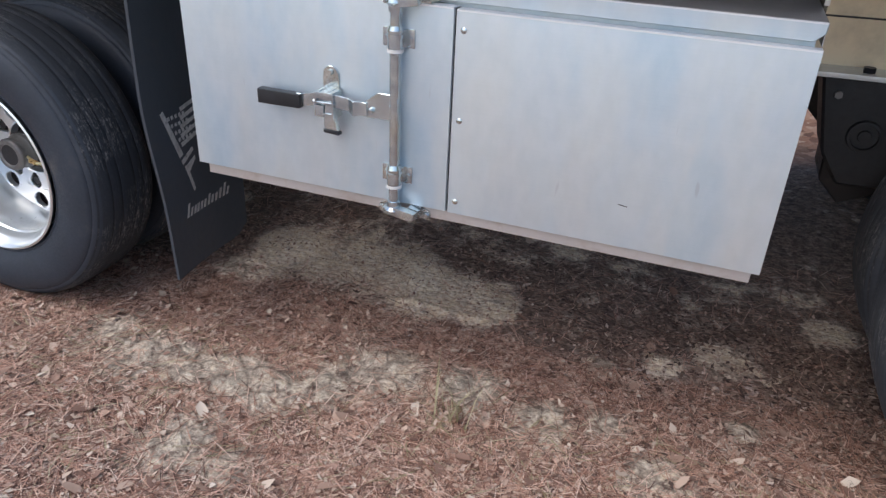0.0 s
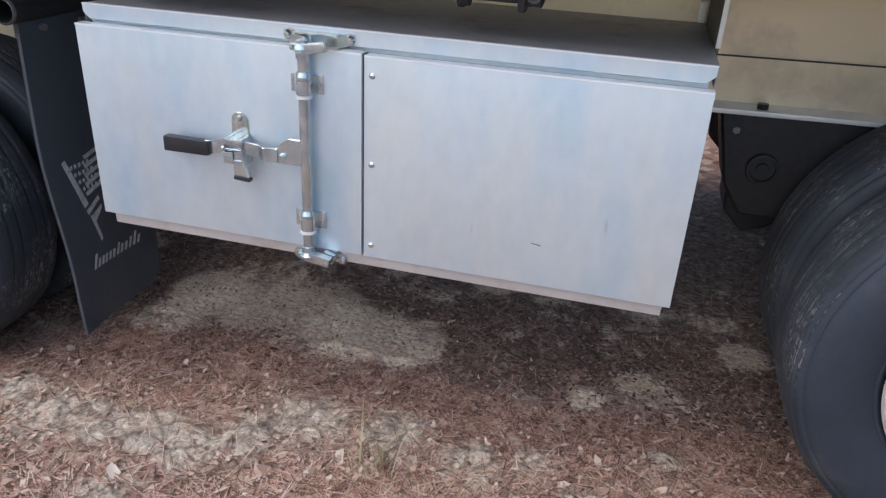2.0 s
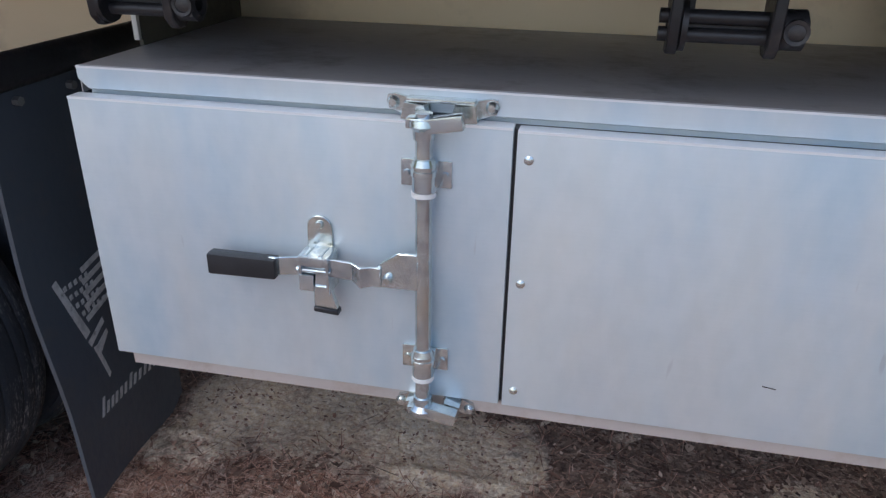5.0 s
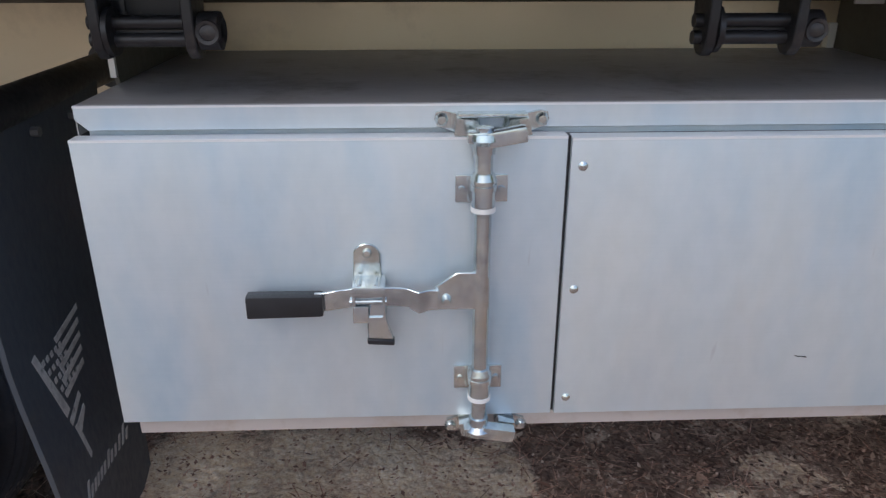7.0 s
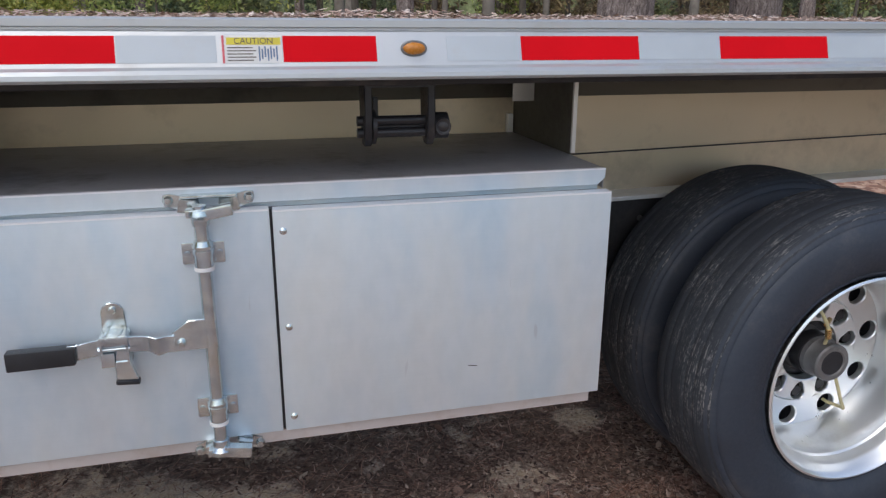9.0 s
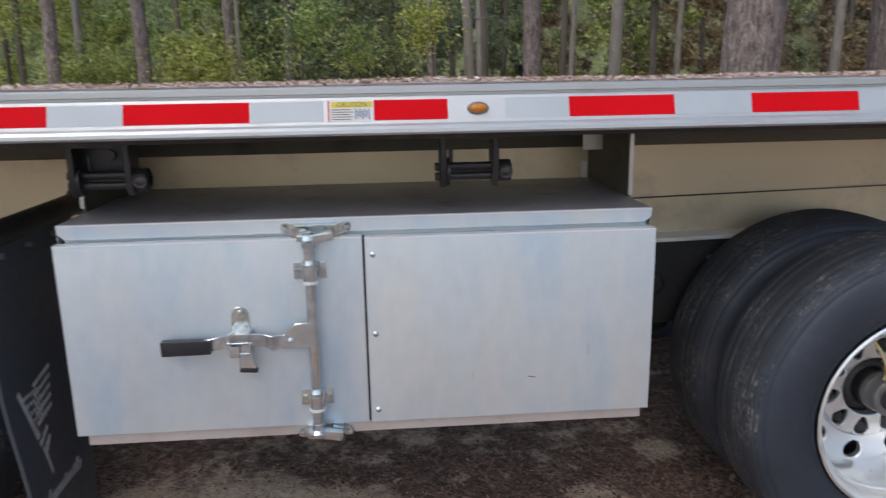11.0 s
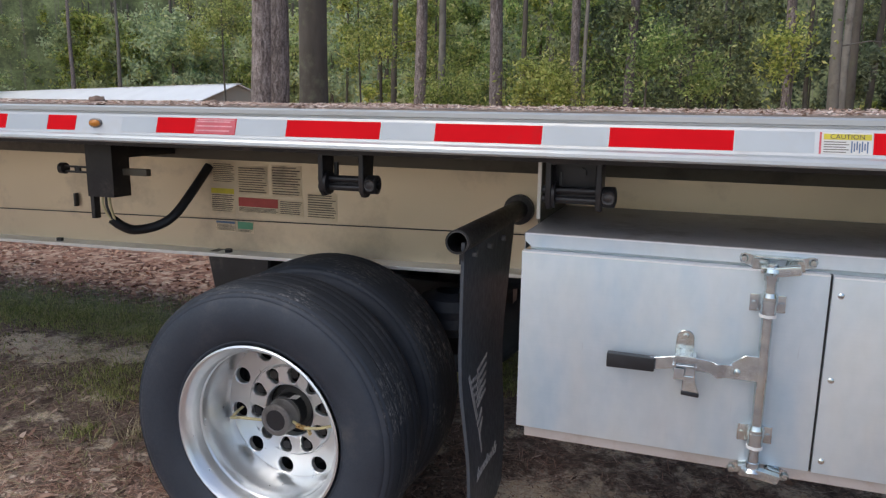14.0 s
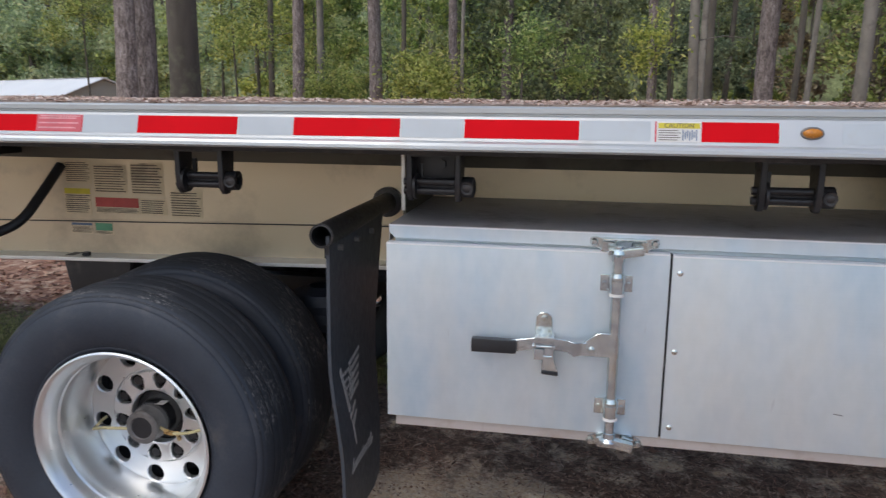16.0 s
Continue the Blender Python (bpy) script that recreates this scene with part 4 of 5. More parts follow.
part("bolt_head", turned([(0.0, -0.013), (0.005, -0.0125), (0.0078, -0.008), (0.0078, -0.005)], (-0.340, 0, 0.948), 14), ZINC, latch)
bm = bmesh.new()
bx(bm, -0.363, -0.312, -0.053, -0.005, 0.9045, 0.9085, bevel=0.0012)          # hood over the lever
bx(bm, -0.363, -0.358, -0.053, -0.005, 0.846, 0.905, bevel=0.0012)
bx(bm, -0.316, -0.311, -0.053, -0.005, 0.842, 0.905, bevel=0.0012)
bx(bm, -0.363, -0.312, -0.054, -0.050, 0.893, 0.907, bevel=0.0012)
bx(bm, -0.363, -0.338, -0.054, -0.050, 0.846, 0.875, bevel=0.0012)
bx(bm, -0.360, -0.314, -0.053, -0.006, 0.852, 0.8555, bevel=0.0012)
part("latch_catch", bm, ZINC, latch, "folded zinc catch round the lever")
bm = bmesh.new()
cyl(bm, (-0.364, -0.047, 0.881), (-0.309, -0.047, 0.881), 0.0045, 12)
cyl(bm, (-0.367, -0.047, 0.881), (-0.363, -0.047, 0.881), 0.0068, 12)
part("catch_pin", bm, ZINC, latch)
bm = bmesh.new()
cyl(bm, (-0.352, -0.050, 0.9075), (-0.352, -0.014, 0.9075), 0.0040, 10)
cyl(bm, (-0.326, -0.050, 0.9075), (-0.326, -0.014, 0.9075), 0.0040, 10)
part("catch_spring", bm, ZINC, latch)
tongue = [(-0.336, 0.879), (-0.316, 0.879), (-0.309, 0.840), (-0.300, 0.812), (-0.341, 0.815), (-0.341, 0.842)]
part("catch_tongue", slab(tongue, "y", -0.049, -0.034, 0.002), ZINC, latch)
part("tongue_tip", slab([(-0.342, 0.815), (-0.299, 0.812), (-0.298, 0.802), (-0.342, 0.805)], "y", -0.051, -0.032, 0.002), BLACK_GRIP, latch, "black rubber tip")


# ---------------------------------------------------------------- mud flap on its hanger tube
flap = thing("mud_flap", -0.94, 0.25, 0.22, "black rubber mud flap hanging from a steel tube", "mud flap")
bm = bmesh.new()
ty0, ty1, tz = -0.035, 0.679, 1.150
tx = -0.952
lathe(bm, [(0.034, 0.0), (0.034, ty1 - ty0), (0.029, ty1 - ty0), (0.029, 0.0)], (tx, ty0, tz), 28, True)
part("hanger_tube", bm, BLACK_STEEL, flap, "black steel hanger tube, open at its end")
bm = bmesh.new()
lathe(bm, [(0.0345, -0.001), (0.0345, 0.006), (0.0335, 0.006), (0.0285, -0.0015)], (tx, ty0, tz), 28)
part("tube_rim", bm, ZINC_DULL, flap, "worn bare rim of the tube")
part("tube_flange", rod((tx, 0.655, tz), (tx, 0.678, tz), 0.055, 24), BLACK_STEEL, flap)
def flap_spot(u, v):
    """Middle of the flap: u runs down it, v from its outer to its inner edge."""
    s = min(1.0, max(0.0, (u - 0.36) / 0.42))
    s = s * s * (3 - 2 * s)
    wide = 0.485 - 0.100 * min(1.0, u / 0.62)
    y = -0.010 - 0.011 * math.sin(math.pi * u) + v * wide
    x = -0.943 + 0.034 * s + 0.020 * v * (1 - u) - 0.012 * math.sin(math.pi * v) * u - 0.008 * v * u
    return x, y


bm = bmesh.new()
rows_z = [1.145 - k * (1.145 - 0.205) / 14 for k in range(15)]
front, back = [], []
for z in rows_z:
    u = (1.145 - z) / 0.94
    fr, bk = [], []
    for k in range(9):
        x, y = flap_spot(u, k / 8)
        zz = z + (0.016 * max(0.0, k - 6.5) ** 2 if u > 0.99 else 0.0)
        fr.append(bm.verts.new((x + 0.005, y, zz)))
        bk.append(bm.verts.new((x - 0.005, y, zz)))
    front.append(fr)
    back.append(bk)
for j in range(14):
    for k in range(8):
        bm.faces.new((front[j][k], front[j][k + 1], front[j + 1][k + 1], front[j + 1][k]))
        bm.faces.new((back[j][k], back[j + 1][k], back[j + 1][k + 1], back[j][k + 1]))
    for a in (0, 8):
        bm.faces.new((front[j][a], front[j + 1][a], back[j + 1][a], back[j][a]))
for j in (0, 14):
    for k in range(8):
        bm.faces.new((front[j][k], front[j][k + 1], back[j][k + 1], back[j][k]))
sheet = part("rubber_sheet", bm, FLAP, flap)


def flap_x(y, z):
    """The flap's surface on the side towards the tool box."""
    u = (1.145 - z) / 0.94
    wide = 0.485 - 0.100 * min(1.0, u / 0.62)
    v = (y + 0.010 + 0.011 * math.sin(math.pi * u)) / wide
    return flap_spot(u, v)[0] + 0.005


def flap_mark(name, pts, label=""):
    """A flat printed mark on the flap, from (y, z) corners."""
    bm = bmesh.new()
    lo = [bm.verts.new((flap_x(y, z) + 0.0004, y, z)) for y, z in pts]
    hi = [bm.verts.new((flap_x(y, z) + 0.0016, y, z)) for y, z in pts]
    n = len(pts)
    bm.faces.new(hi)
    for k in range(n):
        bm.faces.new((lo[k], lo[(k + 1) % n], hi[(k + 1) % n], hi[k]))
    part(name, bm, FLAP_PRINT, sheet, label)


for k in range(4):            # star field of the printed flag
    for j in range(5):
        y, z = 0.068 + 0.017 * j + 0.010 * k, 0.712 - 0.024 * k
        flap_mark("print_star", [(y, z), (y + 0.009, z + 0.002), (y + 0.010, z - 0.009), (y + 0.001, z - 0.010)])
flap_mark("print_stripe", [(0.042, 0.730), (0.056, 0.736), (0.104, 0.590), (0.086, 0.582)], "worn grey printed flag")
for k in range(5):            # its stripes
    z = 0.612 + 0.026 * k
    flap_mark("print_stripe", [(0.108 + 0.006 * k, z), (0.20 + 0.008 * k, z + 0.022), (0.20 + 0.008 * k, z + 0.033), (0.105 + 0.006 * k, z + 0.012)])
flap_mark("print_stripe", [(0.090, 0.572), (0.150, 0.600), (0.152, 0.588), (0.094, 0.558)])
flap_mark("print_stripe", [(0.100, 0.552), (0.112, 0.552), (0.130, 0.470), (0.122, 0.462)])
flap_mark("print_stripe", [(0.112, 0.552), (0.152, 0.570), (0.154, 0.560), (0.116, 0.528)])
# a line of slanted lettering, left as plain bars
for k, (y, tall) in enumerate(((0.070, 1.7), (0.088, 1.0), (0.106, 1.0), (0.122, 1.0), (0.140, 1.0), (0.158, 1.0), (0.178, 1.4), (0.196, 1.0), (0.216, 1.0), (0.236, 1.3), (0.256, 1.7), (0.276, 1.0))):
    h = 0.026 * tall
    flap_mark("print_bar", [(y, 0.388), (y + 0.009, 0.388), (y + 0.009 + 0.3 * h, 0.388 + h), (y + 0.3 * h, 0.388 + h)])
part("clamp_strip", block(-0.944, -0.930, -0.012, 0.47, 1.082, 1.118, bevel=0.002, turn=Matrix.Rotation(radians(-2.2), 4, "Z")), BLACK_STEEL, flap)
for y in (0.06, 0.20, 0.34):
    part("bolt_head", rod((-0.944 + 0.038 * y, y, 1.101), (-0.924 + 0.038 * y, y, 1.101), 0.009, 6), ZINC_DULL, flap)


# ---------------------------------------------------------------- winches under the rail
def winch_at(x):
    ob = thing("strap_winch", x, 0.055, 1.285, "black steel strap winch under the deck rail", "winch", "winches under the rail")
    y, z = 0.055, 1.285
    side = [(y - 0.030, 1.385), (y + 0.045, 1.385), (y + 0.038, 1.300), (y + 0.028, 1.262), (y + 0.010, 1.246), (y - 0.012, 1.246), (y - 0.028, 1.262), (y - 0.032, 1.300)]
    for dx in (-0.155, -0.022):
        part("side_plate", slab(side, "x", x + dx - 0.008, x + dx + 0.008, 0.002), BLACK_STEEL, ob)
    part("top_plate", block(x - 0.163, x - 0.014, y - 0.035, y + 0.045, 1.368, 1.380), BLACK_STEEL, ob)
    drum = bmesh.new()
    cyl(drum, (x - 0.175, y, z + 0.0125), (x, y, z + 0.0125), 0.0105, 14)
    cyl(drum, (x - 0.175, y, z - 0.0125), (x, y, z - 0.0125), 0.0105, 14)
    bx(drum, x - 0.165, x - 0.01, y + 0.002, y + 0.009, z - 0.014, z + 0.014)
    part("drum", drum, BLACK_STEEL, ob)
    part("ratchet_wheel", rod((x - 0.146, y, z), (x - 0.138, y, z), 0.036, 14), BLACK_STEEL, ob)
    cap = bmesh.new()
    ring = [(0.028, 0.0), (0.028, 0.030), (0.018, 0.034), (0.012, 0.030), (0.012, 0.012), (0.0, 0.012)]
    rings = []
    for r, a in ring:
        rings.append([cap.verts.new((x - 0.012 + a, y + r * math.cos(2 * math.pi * k / 20), z + r * math.sin(2 * math.pi * k / 20))) for k in range(20)] if r else [cap.verts.new((x - 0.012 + a, y, z))])
    for p, q in zip(rings, rings[1:]):
        for k in range(20):
            n = (k + 1) % 20
            cap.faces.new((p[k], p[n], q[n], q[k]) if len(q) > 1 else (p[k], p[n], q[0]))
    part("winch_cap", cap, BLACK_STEEL, ob, "black cap with bar socket")
    part("pawl", block(x - 0.137, x - 0.126, y + 0.020, y + 0.034, 1.29, 1.345, bevel=0.003), BLACK_STEEL, ob)
    part("bar_hole", turned([(0.0, 0.003), (0.0105, 0.003), (0.012, -0.001), (0.017, -0.002), (0.0185, 0.006)], (x + 0.004, y - 0.0275, z), 20), BLACK_STEEL, ob, "worn ring round the bar hole")
    return ob


first_winch = winch_at(-1.250)
for x in (-0.564, 0.341):
    twin = copy_thing(first_winch, pose(x, 0.055, 1.285))
    if x < 0:
        part("back_plate", block(x - 0.150, x - 0.028, 0.080, 0.088, 1.300, 1.392, bevel=0.002), BLACK_STEEL, twin, "black plate behind the drum")
        part("plate_bolt", rod((x - 0.075, 0.068, 1.345), (x - 0.075, 0.081, 1.345), 0.014, 6), BLACK_STEEL, twin)


# ---------------------------------------------------------------- wheels
def make_wheel(cx, cz, label):
    """Outer and inner tyre, polished wheel with hand holes, hub and air hoses."""
    ob = thing("dual_wheel", cx, -0.05, cz, label, "wheel", "dual wheels of the trailer")
    R = 0.485

    def tyre(y0, w, name, lab):
        half = w / 2
        prof = [(0.290, 0.018), (0.300, 0.006), (0.306, 0.003), (0.309, 0.004), (0.318, -0.002), (0.345, -0.013), (0.385, -0.020), (0.415, -0.018), (0.436, -0.012), (0.449, -0.006), (0.4505, -0.003), (0.4535, -0.0035), (0.463, 0.003), (0.4715, 0.011), (0.4765, 0.021), (0.4785, 0.034)]
        tread = []
        ys = np.linspace(0.044, w - 0.044, 23)
        for k, y in enumerate(ys):
            crown = R - 0.006 * ((y - half) / half) ** 2
            groove = k in (2, 7, 15, 20)
            tread.append((crown - (0.004 if groove else 0), float(y)))
        full = prof + tread + [(r, w - y) for r, y in reversed(prof)]
        t = part(name, turned(full, (cx, y0, cz), 72), RUBBER, ob, lab, 50)
        ribs = bmesh.new()
        lathe(ribs, [(0.4648, 0.003)] + [(0.4775, 0.021)] + [(r + 0.0012, y) for r, y in tread] + [(0.4775, w - 0.021), (0.4648, w - 0.003)], (cx, y0, cz), 72)
        band = part("tread_band", ribs, TREAD, t, "scuffed worn tread", 50)
        layer = band.data.uv_layers.new(name="strip")
        for loop in band.data.loops:
            co = band.data.vertices[loop.vertex_index].co
            layer.data[loop.index].uv = (abs(math.atan2(co.z, co.x)) / math.pi, co.y * 10)
        return t

    tyre(-0.052, 0.256, "tyre", "black rubber outer tyre with worn tread")
    tyre(0.318, 0.252, "tyre", "black rubber inner tyre")
    rim_prof = [(0.284, 0.010), (0.292, 0.000), (0.296, -0.006), (0.290, -0.009), (0.283, -0.004), (0.277, 0.008), (0.268, 0.022), (0.264, 0.032), (0.263, 0.060), (0.259, 0.066), (0.259, 0.074), (0.262, 0.080), (0.261, 0.112), (0.2555, 0.126), (0.255, 0.190), (0.2535, 0.206), (0.250, 0.2150)]
    part("rim", turned(rim_prof, (cx, -0.05, cz), 80), ALU_WHEEL, ob, "polished deep-dish aluminium rim", 30)
    # the disc with ten round hand holes
    disc = bmesh.new()

    def holed_ring(n, r_in, r_out, hc, shape, yd, depth, turn, drop=0.0):
        """A flat ring with n openings round it; shape(b): the opening's radius in direction b, 0 outwards."""
        half = math.pi / n
        for k in range(n):
            a0 = 2 * math.pi * k / n + turn
            corners = [math.atan2(e * hc * half, d) for e in (-1, 1) for d in (r_out - hc, r_in - hc)]
            turns = sorted([(2 * math.pi * q / 24) % (2 * math.pi) for q in range(24)] + [q % (2 * math.pi) for q in corners])
            m = len(turns)
            hole, ring = [], []
            for b in turns:
                c, sn = math.cos(b), math.sin(b)
                hole.append((hc + shape(b) * c, shape(b) * sn))
                best = 9.0
                if c > 1e-6:
                    best = min(best, (r_out - hc) / c)
                if c < -1e-6:
                    best = min(best, (hc - r_in) / -c)
                if abs(sn) > 1e-6:
                    best = min(best, hc * half / abs(sn))
                ring.append((hc + best * c, best * sn))

            def at(p, y, grow=1.0):
                r, arc = hc + (p[0] - hc) * grow, p[1] * grow
                a = a0 + arc / hc
                return (cx + r * math.cos(a), y, cz + r * math.sin(a))

            rim_v = [disc.verts.new(at(p, yd, 1.10)) for p in hole]
            hv = [disc.verts.new(at(p, yd + 0.003)) for p in hole]
            iv = [disc.verts.new(at(p, yd + depth)) for p in hole]
            ov = [disc.verts.new(at(p, yd + (drop if p[0] > r_out - 0.005 else 0))) for p in ring]
            for q in range(m):
                w = (q + 1) % m
                disc.faces.new((rim_v[q], ov[q], ov[w], rim_v[w]))
                disc.faces.new((hv[q], rim_v[q], rim_v[w], hv[w]))
                disc.faces.new((hv[q], hv[w], iv[w], iv[q]))

    def pear(b):
        """A stud opening, drawn out towards the hub."""
        inward = max(0.0, -math.cos(b))
        return 0.0235 + 0.0095 * inward ** 3 - 0.0045 * math.sin(b) ** 2 * inward

    holed_ring(10, 0.168, 0.2515, 0.215, lambda b: 0.0290, 0.163, 0.022, radians(10), 0.003)
    holed_ring(10, 0.096, 0.158, 0.134, pear, 0.149, 0.020, radians(10))
    lathe(disc, [(0.1685, 0.213), (0.166, 0.219), (0.162, 0.219), (0.159, 0.203), (0.158, 0.199)], (cx, -0.05, cz), 60)
    lathe(disc, [(0.096, 0.199), (0.093, 0.201), (0.092, 0.232)], (cx, -0.05, cz), 60)
    bmesh.ops.remove_doubles(disc, verts=disc.verts, dist=0.0008)
    part("wheel_disc", disc, ALU_WHEEL, ob, "aluminium disc with hand holes and stud openings", 30)
    for k in range(10):
        a = 2 * math.pi * k / 10 + radians(10)
        x, z = cx + 0.134 * math.cos(a), cz + 0.134 * math.sin(a)
        part("wheel_nut", rod((x, 0.157, z), (x, 0.185, z), 0.0165, 6), BLACK_STEEL, ob)
    part("brake_drum", turned([(0.225, 0.32), (0.225, 0.262), (0.112, 0.258), (0.100, 0.252), (0.080, 0.250)], (cx, -0.05, cz), 40), BLACK_STEEL, ob, "black drum behind the disc")
    hub_prof = [(0.072, 0.262), (0.070, 0.232), (0.066, 0.215), (0.061, 0.205), (0.060, 0.155), (0.054, 0.147), (0.053, 0.128), (0.056, 0.125), (0.056, 0.114), (0.052, 0.109), (0.039, 0.108), (0.036, 0.112)]
    hub = part("hub", turned(hub_prof, (cx, -0.05, cz), 32), ZINC_DULL, ob, "grey cast hub")
    part("hub_cap", turned([(0.0, 0.111), (0.020, 0.1115), (0.036, 0.112)], (cx, -0.05, cz), 28), BLACK_GRIP, hub, "dark oil cap window")
    part("hub_label", block(cx + 0.012, cx + 0.048, 0.118, 0.150, cz + 0.0595, cz + 0.0605, turn=Matrix.Rotation(radians(-2), 4, "Y")), PAPER, hub, "small pale sticker on the hub")
    part("hub_collar", turned([(0.0925, 0.243), (0.088, 0.236), (0.074, 0.231), (0.070, 0.232)], (cx, -0.05, cz), 40), BLACK_STEEL, ob, "dark well round the hub")
    return ob


wheel_a = make_wheel(-1.612, 0.478, "dual trailer wheel with polished deep-dish rim")
copy_thing(wheel_a, pose(1.490, -0.05, 0.584))
for x, z in ((-1.612, 0.478), (1.490, 0.584)):      # the pair on the far side
    copy_thing(wheel_a, pose(x, 2.51, z, 0, 0, 180))


def air_hoses(cx, cz, turn):
    """Two thin hoses from the hub's end to valves by the hand holes; turn: degrees round the hub."""
    ob = thing("inflation_hose", cx, 0.0, cz, "pale yellow tyre inflation hoses on the hub", "hose", "tyre inflation hoses")
    c, s = math.cos(radians(turn)), math.sin(radians(turn))

    def at(u, y, v):
        return (cx + u * c - v * s, y, cz + u * s + v * c)

    part("hose", piped([at(0.052, 0.085, -0.004), at(0.10, 0.070, -0.012), at(0.145, 0.085, -0.014), at(0.180, 0.100, -0.008), at(0.206, 0.125, -0.006), at(0.205, 0.158, -0.012)], 0.005), HOSE_YELLOW, ob)
    part("hose", piped([at(-0.052, 0.078, -0.014), at(-0.11, 0.082, -0.020), at(-0.165, 0.090, -0.028), at(-0.203, 0.102, -0.040), at(-0.208, 0.118, -0.042), at(-0.205, 0.150, -0.030), at(-0.204, 0.172, -0.028)], 0.005), HOSE_YELLOW, ob)
    part("fitting", rod(at(0.075, 0.074, -0.010), at(0.105, 0.070, -0.013), 0.009, 6), BRASS, ob, "brass fitting")
    part("fitting", rod(at(0.112, 0.080, -0.015), at(0.100, 0.112, -0.052), 0.007, 8), BRASS, ob, "brass fitting")


air_hoses(-1.612, 0.478, 0)
air_hoses(1.490, 0.584, 110)


# ---------------------------------------------------------------- axles and suspension under the frame
def axle(cx, cz):
    ob = thing("axle", cx, 1.23, cz, "black steel trailer axle with air suspension", "axle", "trailer axles")
    part("axle_tube", rod((cx, 0.12, cz), (cx, 2.34, cz), 0.064, 20), BLACK_STEEL, ob)
    for y in (0.80, 1.64):
        hx = cx - 0.50
        part("hanger", slab([(hx - 0.10, 0.86), (hx + 0.16, 0.86), (hx + 0.08, cz + 0.02), (hx - 0.02, cz - 0.03), (hx - 0.09, cz + 0.04)], "y", y - 0.09, y + 0.09, 0.006), BLACK_STEEL, ob)
        part("trailing_arm", block(hx, cx + 0.42, y - 0.045, y + 0.045, cz + 0.055, cz + 0.135, bevel=0.008), BLACK_STEEL, ob)
        bag = [(0.05, 0.0), (0.10, 0.01), (0.125, 0.05), (0.115, 0.085), (0.13, 0.12), (0.12, 0.16), (0.06, 0.18)]
        bmx = bmesh.new()
        lathe(bmx, bag, (0, 0, 0), 24)
        bmesh.ops.transform(bmx, verts=bmx.verts, matrix=Matrix.Translation((cx + 0.36, y, cz + 0.13)) @ Matrix.Rotation(radians(90), 4, "X") @ Matrix.Diagonal((1, 1, 1, 1)))
        part("air_spring", bmx, RUBBER, ob, "black rubber air spring")
        part("bushing", rod((hx + 0.03, y - 0.10, cz + 0.10), (hx + 0.03, y + 0.10, cz + 0.10), 0.045, 20), BLACK_STEEL, ob)


axle(-1.612, 0.478)
axle(1.490, 0.584)


# ---------------------------------------------------------------- junction box and hose by the skirt plate
part("small_bracket", block(-3.036, -3.024, 0.660, 0.679, 1.040, 1.100, bevel=0.002), BLACK_STEEL, trailer)
jb = thing("junction_box", -2.49, 0.33, 1.16, "black steel bracket box with yellow wires", "bracket")
part("box_shell", block(-2.551, -2.424, 0.27, 0.36, 1.156, 1.395, bevel=0.004), BLACK_STEEL, jb)
part("mounting_arm", block(-2.53, -2.45, 0.36, 0.679, 1.30, 1.36, bevel=0.004), BLACK_STEEL, jb)
part("hook", block(-2.556, -2.538, 0.285, 0.315, 1.068, 1.157, bevel=0.003), BLACK_STEEL, jb)
for z in (1.243, 1.263):
    part("latch_bar", block(-2.690, -2.552, 0.300, 0.312, z - 0.004, z + 0.004, bevel=0.002), BLACK_STEEL, jb)
part("latch_web", block(-2.640, -2.615, 0.301, 0.311, 1.244, 1.262), BLACK_STEEL, jb)
part("latch_knob", rod((-2.712, 0.307, 1.255), (-2.690, 0.307, 1.255), 0.022, 14), BLACK_STEEL, jb)
part("side_tab", block(-2.424, -2.310, 0.320, 0.345, 1.238, 1.264, bevel=0.003), ALU_DARK, jb)
for k in range(3):
    part("wire", piped([(-2.515 + 0.016 * k, 0.305, 1.162), (-2.508 + 0.018 * k, 0.30, 1.11), (-2.482 + 0.007 * k, 0.312, 1.060)], 0.005), BLACK_GRIP if k == 1 else HOSE_YELLOW, jb, "thin wire")
cable = thing("cable_loom", -2.4, 0.45, 1.02, "black corrugated cable loom looping from a box", "cable")
part("loom", piped([(-2.484, 0.312, 1.066), (-2.463, 0.34, 1.036), (-2.437, 0.38, 1.016), (-2.385, 0.445, 1.026), (-2.341, 0.50, 1.066), (-2.312, 0.58, 1.155), (-2.297, 0.676, 1.252)], 0.019, 12, 10), BLACK_GRIP, cable)
